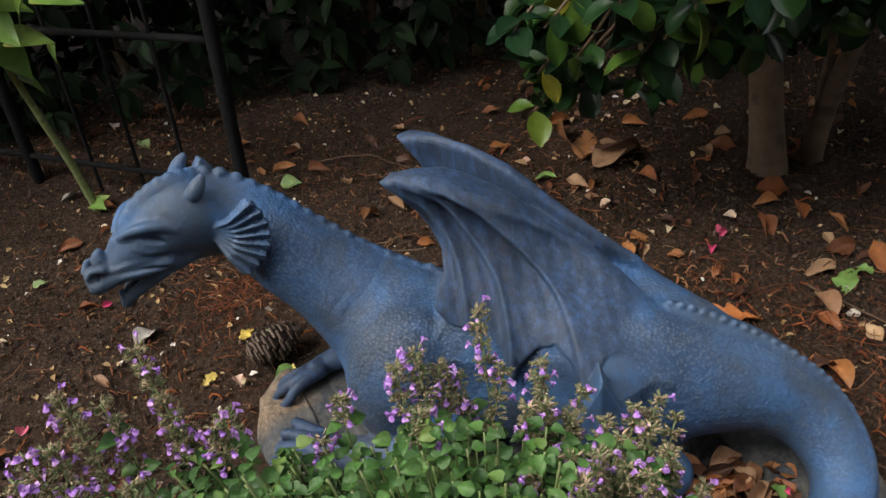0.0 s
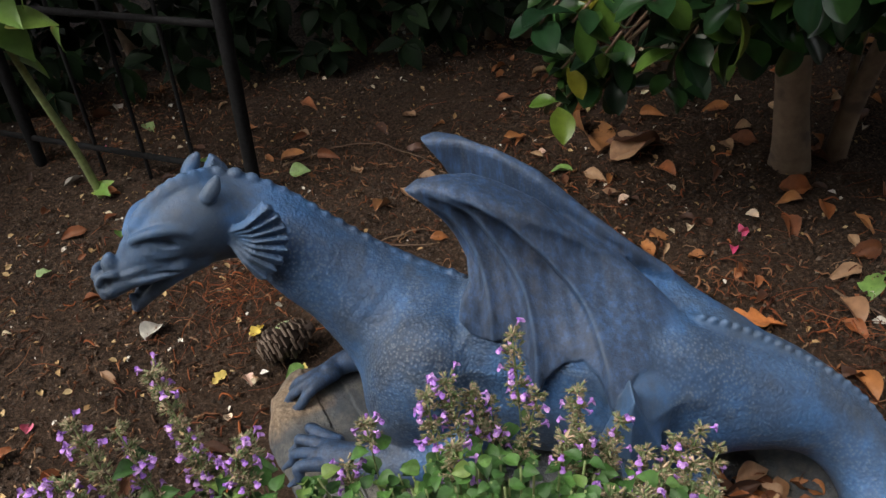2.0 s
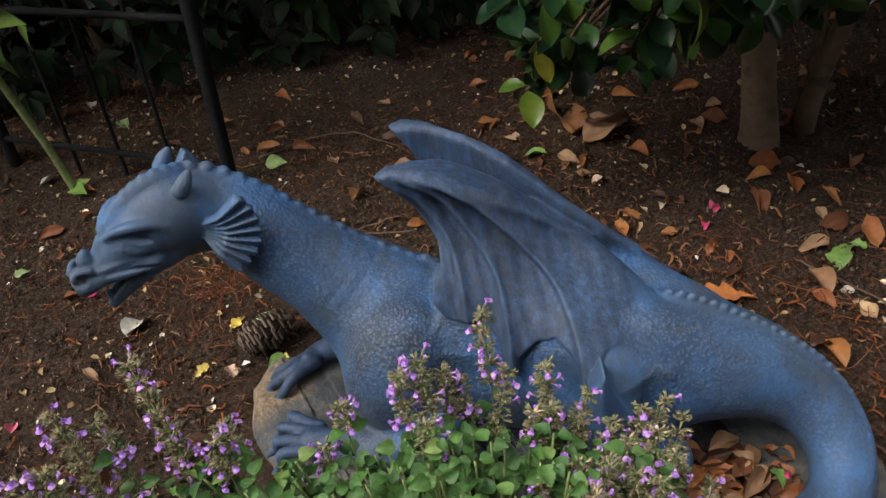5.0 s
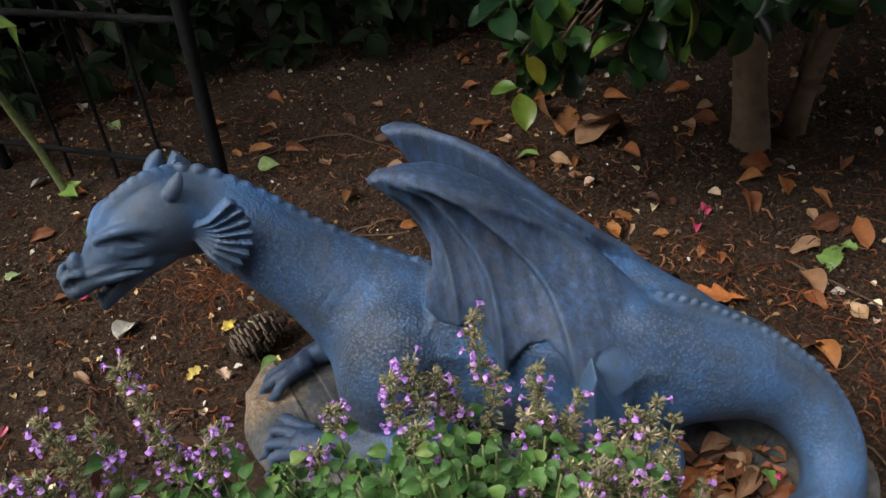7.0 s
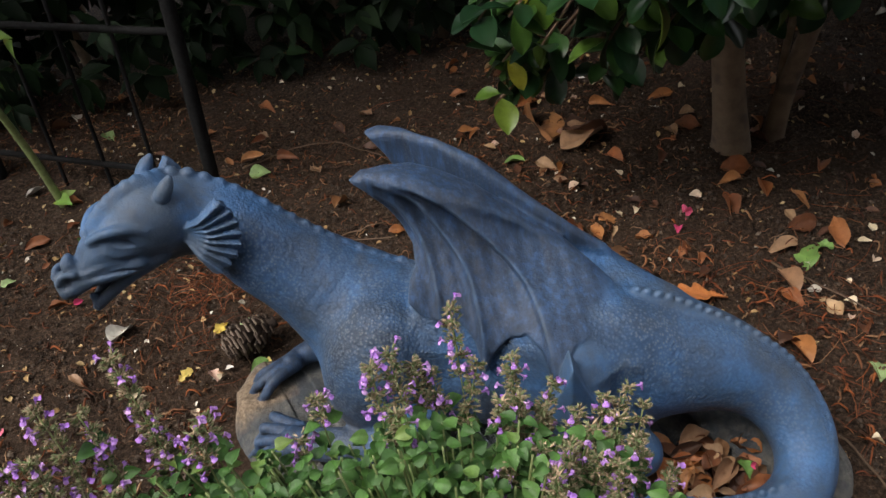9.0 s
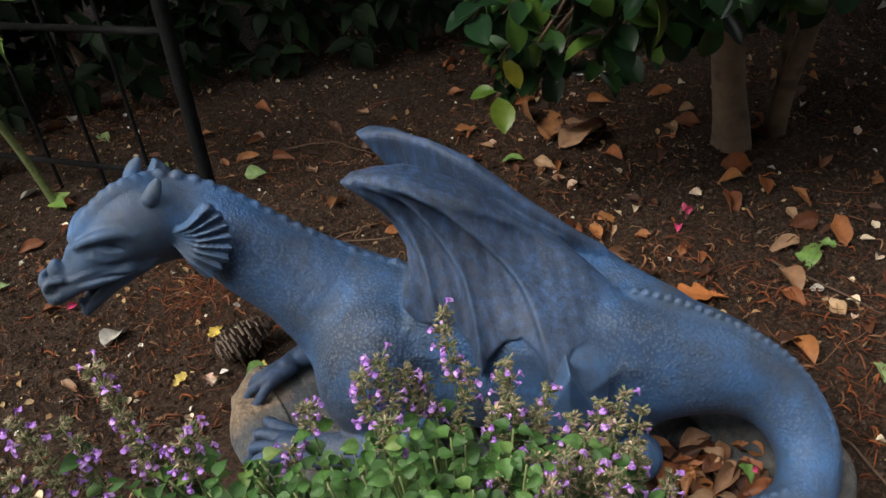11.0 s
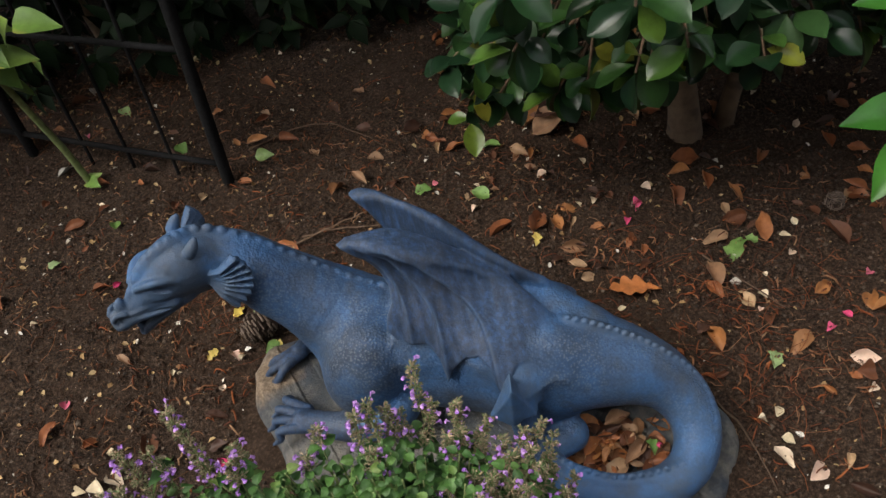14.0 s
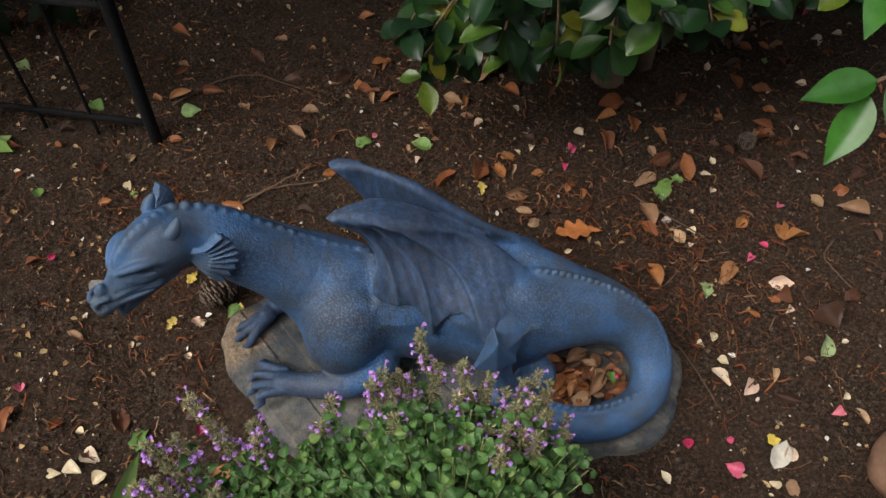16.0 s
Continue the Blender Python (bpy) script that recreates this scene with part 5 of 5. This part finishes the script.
        limb("stem", [(*q, 0.0011) for q in p[::3]], s, GREEN_STEM, 4)
        for i in range(2, 10):
            pair(p[i], d[i], i * 1.57 + n, 0.72 if i < 9 else 0.5)
    ob = tagged(part("foliage", mass.mesh("foliage", MINT_MASS), s), kind="stuff")
    ob.matrix_parent_inverse = shift


mint()


# ---- broad strap leaves at the edge of the bed ----
def strap_plant():
    base = (-0.555, 0.40, 0.0)
    s = thing("strap_leaf_plant", "low plant with long smooth yellowish green strap leaves", "plant", at=base)
    for k, (foot, along, length, width) in enumerate((((-0.545, 0.405, 0.0), (0.34, 0.85, 0.45), 0.170, 0.036), ((-0.570, 0.40, 0.0), (-0.05, 0.75, 0.50), 0.110, 0.032), ((-0.535, 0.395, 0.0), (0.65, 0.55, 0.40), 0.110, 0.030))):
        me = mesh_from("leaf", *leaf_raw(length, width, 12, 6, 0.5, 0.28, 0.03, blunt=0.8, tip=0.8, seed=k + 40), STRAP)
        piece("leaf", me, s, aim(foot, along, (0.1, -0.3, 1.0)))


strap_plant()


# ---- pine cones ----
def pine_cone(at, axis, length, width, seed):
    rng = random.Random(seed)
    c = thing("pine_cone", "open brown pine cone lying on the soil", "pine cone", group="pine cones", at=at)
    x = Vector(axis).normalized()
    up = x.orthogonal().normalized()
    mid = [Vector(at) + x * (t - 0.5) * length for t in (0, 0.3, 0.7, 1)]
    limb("core", [(*mid[0], width * 0.16), (*mid[1], width * 0.22), (*mid[2], width * 0.18), (*mid[3], width * 0.05)], c, CONE, 8)
    bm = bmesh.new()
    bmesh.ops.create_cube(bm, size=1.0)
    for v in bm.verts:
        far = v.co.x > 0
        v.co = Vector(((v.co.x + 0.5) * 0.022, v.co.y * (0.020 if far else 0.006), v.co.z * (0.0036 if far else 0.0015) + (0.004 if far else 0)))
    bmesh.ops.bevel(bm, geom=[e for e in bm.edges], offset=0.0013, segments=1, affect="EDGES")
    me = bpy.data.meshes.new("cone_scale")
    bm.to_mesh(me)
    bm.free()
    me.materials.append(CONE)
    me.materials.append(CONE_TIP)
    for p in me.polygons:
        p.material_index = 1 if p.center.x > 0.0205 else 0
    n = 84
    for k in range(n):
        t = k / n
        a = k * 2.39996
        ray = Matrix.Rotation(a, 3, x) @ up
        prof = (math.sin(math.pi * (0.12 + 0.80 * t)) ** 0.7) * width * 0.5
        along = ray * 0.85 + x * (0.25 + 0.9 * t) + Vector((rng.uniform(-0.15, 0.15), rng.uniform(-0.15, 0.15), rng.uniform(-0.15, 0.15)))
        piece("scale", me, c, aim(Vector(at) + x * (t - 0.5) * length * 0.92 + ray * prof * 0.25, along, x, prof * 0.85 / 0.022 * rng.uniform(0.9, 1.1)))


pine_cone((-0.345, 0.858, 0.036), (-0.80, -0.50, -0.1), 0.085, 0.066, 1)
pine_cone((0.776, 1.018, 0.022), (-0.3, -0.8, 0.3), 0.045, 0.04, 2)


# ---- brown stone at the bed's edge ----
def stone():
    bm = bmesh.new()
    bmesh.ops.create_icosphere(bm, subdivisions=4, radius=1.0)
    for v in bm.verts:
        p = v.co.copy()
        v.co = Vector((p.x * 0.085, p.y * 0.075, p.z * 0.05)) * (1 + 0.14 * noise.noise(p * 1.3) + 0.03 * noise.noise(p * 5))
    me = bpy.data.meshes.new("garden_stone")
    bm.to_mesh(me)
    bm.free()
    me.materials.append(ROCK)
    me.polygons.foreach_set("use_smooth", [True] * len(me.polygons))
    ob = new("garden_stone", me)
    ob.location = (0.765, 0.285, 0.022)
    tagged(ob, "smooth brown stone half sunk in the soil", "stone")


stone()


# ---- fallen leaves and petals ----
def on_base(x, y, grow=0.0):
    dx, dy = x - 0.045, y - (0.620 - 0.16 * (x - 0.045))
    return (abs(dx) / (0.41 + grow)) ** 2.6 + (abs(dy) / (0.205 + grow)) ** 2.6 < 1


FALLEN = {}


def fallen(kind, x, y, size=1.0, lift=0.006, turn=None):
    rng = random.Random(int(x * 9973 + y * 31337))
    shapes, name, label, category, group = FALLEN[kind]
    ob = new(name, rng.choice(shapes))
    a = rng.uniform(0, 6.28) if turn is None else radians(turn)
    tilt = (rng.uniform(-0.6, 0.6), rng.uniform(-0.7, 0.4), 1.0)
    ob.matrix_basis = aim((x - 0.5 * size * 0.05 * math.cos(a), y - 0.5 * size * 0.05 * math.sin(a), relief(x, y) + lift), (math.cos(a), math.sin(a), rng.uniform(-0.1, 0.15)), tilt, size * rng.uniform(0.85, 1.15))
    return tagged(ob, label, category, group)


def blades(name, mat, specs):
    return [mesh_from(name, *leaf_raw(*s, seed=i), mat) for i, s in enumerate(specs)]


FALLEN["brown"] = (blades("dry_leaf", DRY, [(0.062, 0.028, 8, 4, 0.6, 0.45, 0.30), (0.055, 0.024, 8, 4, -0.5, 0.3, 0.35), (0.066, 0.030, 8, 4, 0.35, 0.7, 0.25), (0.048, 0.028, 8, 4, 0.9, 0.2, 0.4), (0.058, 0.022, 8, 4, -0.3, 0.9, 0.25), (0.060, 0.036, 8, 4, 0.4, 0.5, 0.45), (0.040, 0.018, 8, 4, 0.8, 0.6, 0.3)]), "dry_leaf", "curled dry brown leaf lying on the soil", "leaf", "fallen dry leaves")
FALLEN["oak"] = (blades("oak_leaf", ORANGE, [(0.105, 0.066, 22, 6, 0.2, 0.12, 0.10, 4)]), "oak_leaf", "lobed bright orange oak leaf on the soil", "leaf", "")
FALLEN["round"] = (blades("round_leaf", DRY, [(0.042, 0.038, 8, 6, 0.3, 0.25, 0.10), (0.040, 0.040, 8, 6, -0.2, 0.3, 0.12)]), "round_leaf", "rounded reddish brown dry leaf on the soil", "leaf", "round dry leaves")
FALLEN["pink"] = (blades("pink_petal", PINK, [(0.024, 0.015, 5, 4, 0.8, 0.5, 0.15), (0.020, 0.017, 5, 4, 0.5, 0.6, 0.2)]), "pink_petal", "fallen deep pink petal on the soil", "petal", "pink petals")
FALLEN["cream"] = (blades("cream_petal", CREAM, [(0.030, 0.021, 5, 4, 0.6, 0.4, 0.2), (0.024, 0.020, 5, 4, 0.3, 0.5, 0.25), (0.034, 0.020, 6, 4, -0.4, 0.3, 0.2)]), "cream_petal", "withered cream petal on the soil", "petal", "cream petals")
FALLEN["yellow"] = (blades("yellow_leaf", YELLOW, [(0.036, 0.024, 8, 4, 0.3, 0.2, 0.2, 3)]), "yellow_leaf", "small bright yellow leaf on the soil", "leaf", "yellow leaves")
FALLEN["green"] = (blades("green_leaf", FALLEN_GREEN, [(0.050, 0.034, 7, 4, 0.4, 0.3, 0.15), (0.045, 0.036, 8, 4, 0.2, 0.2, 0.2, 2)]), "green_leaf", "fallen green leaf lying on the soil", "leaf", "fallen green leaves")
FALLEN["pale"] = (blades("pale_leaf", PALE, [(0.055, 0.034, 7, 4, 0.5, 0.4, 0.25), (0.05, 0.030, 7, 4, -0.3, 0.3, 0.2)]), "pale_leaf", "crumpled pale grey leaf on the soil", "leaf", "pale leaves")
FALLEN["big"] = (blades("large_dry_leaf", DRY, [(0.13, 0.085, 14, 8, 0.5, 0.35, 0.20), (0.11, 0.075, 14, 8, -0.4, 0.3, 0.24)]), "large_dry_leaf", "large crumpled tan leaf under the shrub", "leaf", "large dry leaves")

for x, y, size, turn in [(-0.443, 1.421, 0.9, 10), (-0.102, 1.227, 0.9, 70), (-0.176, 1.242, 0.8, 130), (-0.234, 1.22, 0.7, 60), (0.197, 1.059, 1.1, 60), (0.236, 1.056, 1.0, 110), (-0.003, 1.351, 0.9, 170), (0.039, 1.319, 1.0, 10), (-0.033, 1.376, 0.8, 150), (-0.064, 1.402, 0.8, 30),
                         (0.214, 1.231, 0.9, 45), (0.523, 1.189, 1.0, 0), (0.6, 1.068, 0.8, 120), (0.632, 0.979, 1.25, 80), (0.733, 1.027, 1.25, 105), (0.751, 0.937, 1.15, 115), (0.828, 1.029, 0.8, 0), (0.851, 0.852, 1.15, 110), (0.928, 0.803, 0.9, 150), (0.508, 0.873, 1.0, 95), (0.466, 0.76, 1.0, 20),
                         (0.578, 0.774, 0.95, 75), (0.681, 0.818, 0.7, 30), (0.312, 0.929, 0.8, 25), (0.26, 0.936, 0.8, 160), (0.229, 0.957, 0.7, 20), (-0.628, 0.818, 0.7, 150), (-0.726, 1.017, 0.9, 40), (-0.714, 1.317, 0.9, 150), (-0.691, 1.359, 0.7, 10), (-0.548, 1.26, 0.7, 80), (-0.821, 1.339, 0.7, 10),
                         (0.826, 1.194, 0.8, 100), (0.867, 0.958, 0.8, 140), (0.683, 1.177, 0.8, 60), (-0.121, 1.117, 0.6, 10), (0.967, 0.889, 0.9, 20), (0.473, 0.732, 0.8, 100), (0.51, 0.771, 0.7, 60)]:
    fallen("brown", x, y, size, 0.009, turn)
for x, y, size in [(0.68, 0.642, 1.0), (0.759, 0.579, 1.25)]:
    fallen("round", x, y, size, 0.010)
for x, y, size in [(0.713, 0.671, 1.4), (0.546, 0.477, 1.3), (0.517, 0.499, 1.3), (0.527, 0.581, 0.8), (0.513, 0.574, 0.7), (0.589, 0.368, 1.3), (0.574, 0.832, 0.8), (0.352, 0.367, 0.9), (0.541, 0.536, 0.8), (-0.569, 0.568, 1.6), (-0.60, 0.55, 1.3), (-0.58, 0.531, 1.1), (-0.617, 0.633, 0.8), (0.723, 0.445, 0.9),
                   (0.526, 0.323, 0.8), (0.314, 1.092, 0.8), (0.082, 1.175, 0.6), (0.284, 1.099, 0.6), (-0.397, 0.799, 0.9), (-0.385, 0.806, 0.6), (-0.423, 0.747, 0.6), (-0.525, 0.779, 0.5), (-0.633, 0.556, 0.9)]:
    fallen("cream", x, y, size)
for x, y, size in [(-0.723, 0.753, 1.1), (0.454, 0.367, 1.7), (0.419, 0.423, 1.0), (0.671, 0.408, 1.1), (0.501, 0.397, 0.8), (0.421, 1.084, 1.0), (0.404, 1.062, 1.0), (0.655, 0.729, 1.0), (0.788, 0.854, 0.9), (0.371, 1.02, 0.9), (0.002, 1.214, 0.8), (-0.687, 1.025, 0.8), (0.70, 0.77, 0.8), (-0.40, 0.61, 1.1)]:
    fallen("pink", x, y, size)
for x, y, size in [(-0.414, 1.367, 1.0), (-0.543, 1.154, 0.5), (-0.032, 1.195, 1.0), (0.567, 0.941, 1.25), (0.598, 0.958, 0.6), (-0.633, 1.432, 0.9), (0.724, 0.532, 1.0), (-0.499, 0.602, 1.2), (-0.825, 1.614, 0.8), (-0.736, 1.186, 0.6), (-0.37, 0.905, 0.9), (-0.335, 0.815, 0.7), (-0.86, 1.10, 0.6)]:
    fallen("green", x, y, size)
for x, y, size in [(-0.457, 0.804, 1.0), (0.19, 1.006, 1.0), (0.559, 0.374, 1.0), (-0.408, 0.913, 0.9), (-0.329, 0.829, 0.7)]:
    fallen("yellow", x, y, size)
for x, y in [(-0.926, 1.409), (-0.586, 0.919), (0.56, 0.36)]:
    fallen("pale", x, y)
for x, y, a in [(0.245, 1.345, 20), (0.20, 1.39, 100), (0.30, 1.38, 200)]:
    fallen("big", x, y, 1.05, 0.012, a)
fallen("oak", 0.330, 0.862, 0.86, 0.024, 0)

scatter = random.Random(21)
drift = Heap()
drift_shapes = [leaf_raw(*spec, seed=i) for i, spec in enumerate([(0.062, 0.028, 8, 4, 0.6, 0.45, 0.30), (0.055, 0.024, 8, 4, -0.5, 0.3, 0.35), (0.058, 0.022, 8, 4, -0.3, 0.9, 0.25), (0.040, 0.018, 8, 4, 0.8, 0.6, 0.3)])]
for kind, count in (("brown", 300), ("cream", 46), ("pink", 5), ("green", 6), ("pale", 10)):
    made = 0
    while made < count:
        x, y = scatter.uniform(-1.05, 1.15), scatter.uniform(0.25, 1.9)
        if on_base(x, y, 0.015) or scatter.random() > (0.16 if x < 0 else 0.45) + (0.12 if y > 1.15 else 0) + (0.5 if y > 0.95 and x > 0 else 0):
            continue
        if kind == "brown" and made >= 170:
            a = scatter.uniform(0, 6.28)
            drift.put(scatter.choice(drift_shapes), aim((x, y, relief(x, y) + 0.006), (math.cos(a), math.sin(a), scatter.uniform(-0.1, 0.15)), (scatter.uniform(-0.6, 0.6), scatter.uniform(-0.7, 0.4), 1.0), scatter.uniform(0.35, 0.95)))
            made += 1
            continue
        fallen(kind, x, y, scatter.uniform(0.45, 0.95) if kind != "brown" else scatter.uniform(0.35, 0.95))
        made += 1
tagged(new("leaf_litter", drift.mesh("leaf_litter", DRY_MASS)), "scattered small dry brown leaves on the soil", "leaf litter", kind="stuff")
# leaves caught in the curl of the tail
for k in range(72):
    x, y = 0.266 + scatter.uniform(-0.080, 0.075), 0.548 + scatter.uniform(-0.050, 0.045)
    fallen("brown", x, y, scatter.uniform(0.4, 0.95), 0.014 + 0.0004 * k)
fallen("green", 0.315, 0.525, 0.75, 0.046)
fallen("pink", 0.335, 0.53, 0.6, 0.046)


# ---- shreds, needles, crumbs and flecks in the soil ----
def litter():
    rng = random.Random(33)

    def spot(x_lo=-1.2, x_hi=1.3, y_lo=0.22, y_hi=2.1):
        while True:
            x, y = rng.uniform(x_lo, x_hi), rng.uniform(y_lo, y_hi)
            if not on_base(x, y):
                return x, y

    shreds = Heap()
    for k in range(23000):
        x, y = spot()
        if noise.noise(Vector((x * 2.6, y * 2.6, 4))) < rng.uniform(-0.40, 0.45):
            continue
        a, bend, n = rng.uniform(0, 6.28), rng.gauss(0, 0.9), 0.005 + 0.028 * rng.random() ** 2
        r = 0.0006 + 0.0015 * rng.random() ** 2
        p, q = [], np.array([x, y])
        for i in range(5):
            p.append((*q, relief(*q) + 0.002 + r + 0.006 * rng.random() * (i % 2)))
            q = q + n / 4 * np.array([math.cos(a), math.sin(a)])
            a += bend / 4
        shreds.put(tube_data(p, [r * 0.6, r, r, r, r * 0.4], 4))
    tagged(new("bark_shreds", shreds.mesh("bark_shreds", SHRED)), "reddish brown curled bark shreds on the soil", "mulch", kind="stuff")
    needles = Heap()
    for k in range(640):
        x, y = spot()
        if k > 470:
            x, y = rng.gauss(0.50, 0.12), rng.gauss(0.74, 0.14)
        if k < 150:
            x, y = rng.gauss(-0.455, 0.055), rng.gauss(1.02, 0.055)
        a, n = rng.uniform(0, 6.28), rng.uniform(0.035, 0.085)
        p = []
        for i in range(4):
            px, py = x + n * i / 3 * math.cos(a + 0.1 * i), y + n * i / 3 * math.sin(a + 0.1 * i)
            p.append((px, py, relief(px, py) + 0.006 + 0.004 * rng.random()))
        if any(on_base(q[0], q[1]) for q in p):
            continue
        needles.put(tube_data(p, 0.00055, 3))
    tagged(new("pine_needles", needles.mesh("pine_needles", CURL)), "dry reddish pine needles scattered over the soil", "mulch", kind="stuff")
    curls = Heap()
    clumps = [(-0.66, 1.02, 0.07), (-0.47, 1.05, 0.07), (-0.55, 0.80, 0.10), (-0.38, 0.70, 0.06), (0.38, 0.84, 0.05), (0.45, 0.76, 0.07), (0.50, 0.68, 0.07), (0.56, 0.60, 0.08), (0.62, 0.72, 0.09), (0.38, 0.95, 0.10), (0.62, 0.90, 0.12), (0.20, 1.10, 0.12), (0.05, 1.22, 0.14), (0.42, 1.10, 0.14), (-0.20, 1.16, 0.12), (0.50, 0.48, 0.10), (0.80, 0.80, 0.14), (-0.85, 1.20, 0.14), (-0.40, 0.55, 0.08)]
    for k in range(520):
        x, y, wide = rng.choice(clumps) if k < 420 else (0.1, 0.9, 0.45)
        x, y = rng.gauss(x, wide), rng.gauss(y, wide)
        a, bend, n, r = rng.uniform(0, 6.28), rng.gauss(0, 1.5), rng.uniform(0.010, 0.034), rng.uniform(0.0006, 0.0019)
        p, q, up = [], np.array([x, y]), 0.010 * rng.random()
        for i in range(7):
            p.append((*q, relief(*q) + 0.003 + r + up * math.sin(math.pi * i / 6)))
            q = q + n / 6 * np.array([math.cos(a), math.sin(a)])
            a += bend / 6
        if not any(on_base(o[0], o[1]) for o in p):
            curls.put(tube_data(p, [r * 0.5, r, r * 1.1, r, r * 1.1, r, r * 0.4], 5))
    tagged(new("bark_curls", curls.mesh("bark_curls", CURL)), "orange red curls of shredded bark on the soil", "mulch", kind="stuff")
    lump = (np.array([(1, 0, 0), (-1, 0, 0), (0, 1, 0), (0, -1, 0), (0, 0, 1), (0, 0, -1)], float), [(0, 2, 4), (2, 1, 4), (1, 3, 4), (3, 0, 4), (2, 0, 5), (1, 2, 5), (3, 1, 5), (0, 3, 5)])
    crumbs = Heap()
    for k in range(30000):
        x, y = spot() if k < 17000 else spot(-1.0, 0.9, 0.3, 1.3)
        r = 0.0011 + 0.0052 * rng.random() ** 4
        m = pose(x, y, relief(x, y) + r * 0.4, rng.uniform(0, 360), rng.uniform(0, 360), 0) @ Matrix.Diagonal((r, r * rng.uniform(0.5, 1), r * rng.uniform(0.4, 0.9), 1))
        crumbs.put(lump, m)
    tagged(new("soil_crumbs", crumbs.mesh("soil_crumbs", CRUMB, False)), "small dark crumbs of damp soil", "soil", kind="stuff")
    flecks = Heap()
    flat = [leaf_raw(0.010, w, 3, 2, c, 0.3, 0.2, seed=i) for i, (w, c) in enumerate([(0.006, 0.6), (0.007, -0.5), (0.004, 0.9)])]
    for k in range(6000):
        x, y = spot(-1.2, 1.3 if k < 5000 else 0.0)
        if noise.noise(Vector((x * 2.2, y * 2.2, 9))) < rng.uniform(-0.7, 0.3):
            continue
        flecks.put(rng.choice(flat), aim((x, y, relief(x, y) + 0.003), (rng.uniform(-1, 1), rng.uniform(-1, 1), rng.uniform(-0.2, 0.3)), (rng.uniform(-0.5, 0.5), rng.uniform(-0.5, 0.5), 1), 0.22 + 1.5 * rng.random() ** 4))
    tagged(new("leaf_flecks", flecks.mesh("leaf_flecks", FLECK)), "pale and tan flecks of broken leaves", "mulch", kind="stuff")
    for rows in ([(-0.46, 1.40, 0.004), (-0.38, 1.45, 0.012), (-0.30, 1.465, 0.014), (-0.22, 1.43, 0.012), (-0.13, 1.36, 0.004)], [(-0.36, 1.06, 0.006), (-0.29, 1.08, 0.012), (-0.21, 1.12, 0.016), (-0.14, 1.15, 0.008)], [(-0.30, 1.09, 0.008), (-0.22, 1.10, 0.016), (-0.12, 1.10, 0.01)],
                 [(0.50, 0.93, 0.008), (0.55, 0.86, 0.014), (0.61, 0.79, 0.006)], [(0.44, 0.62, 0.006), (0.47, 0.55, 0.012), (0.49, 0.46, 0.005)], [(0.85, 0.75, 0.006), (0.80, 0.70, 0.02), (0.83, 0.63, 0.006)]):
        p = spline(rows, 6)
        me = mesh_from("twig", *tube_data([(q[0], q[1], q[2] + relief(q[0], q[1])) for q in p], np.linspace(0.0022, 0.0011, len(p)), 6), TWIG)
        tagged(new("twig", me), "thin dry brown twig lying on the soil", "twig", "fallen twigs")


litter()
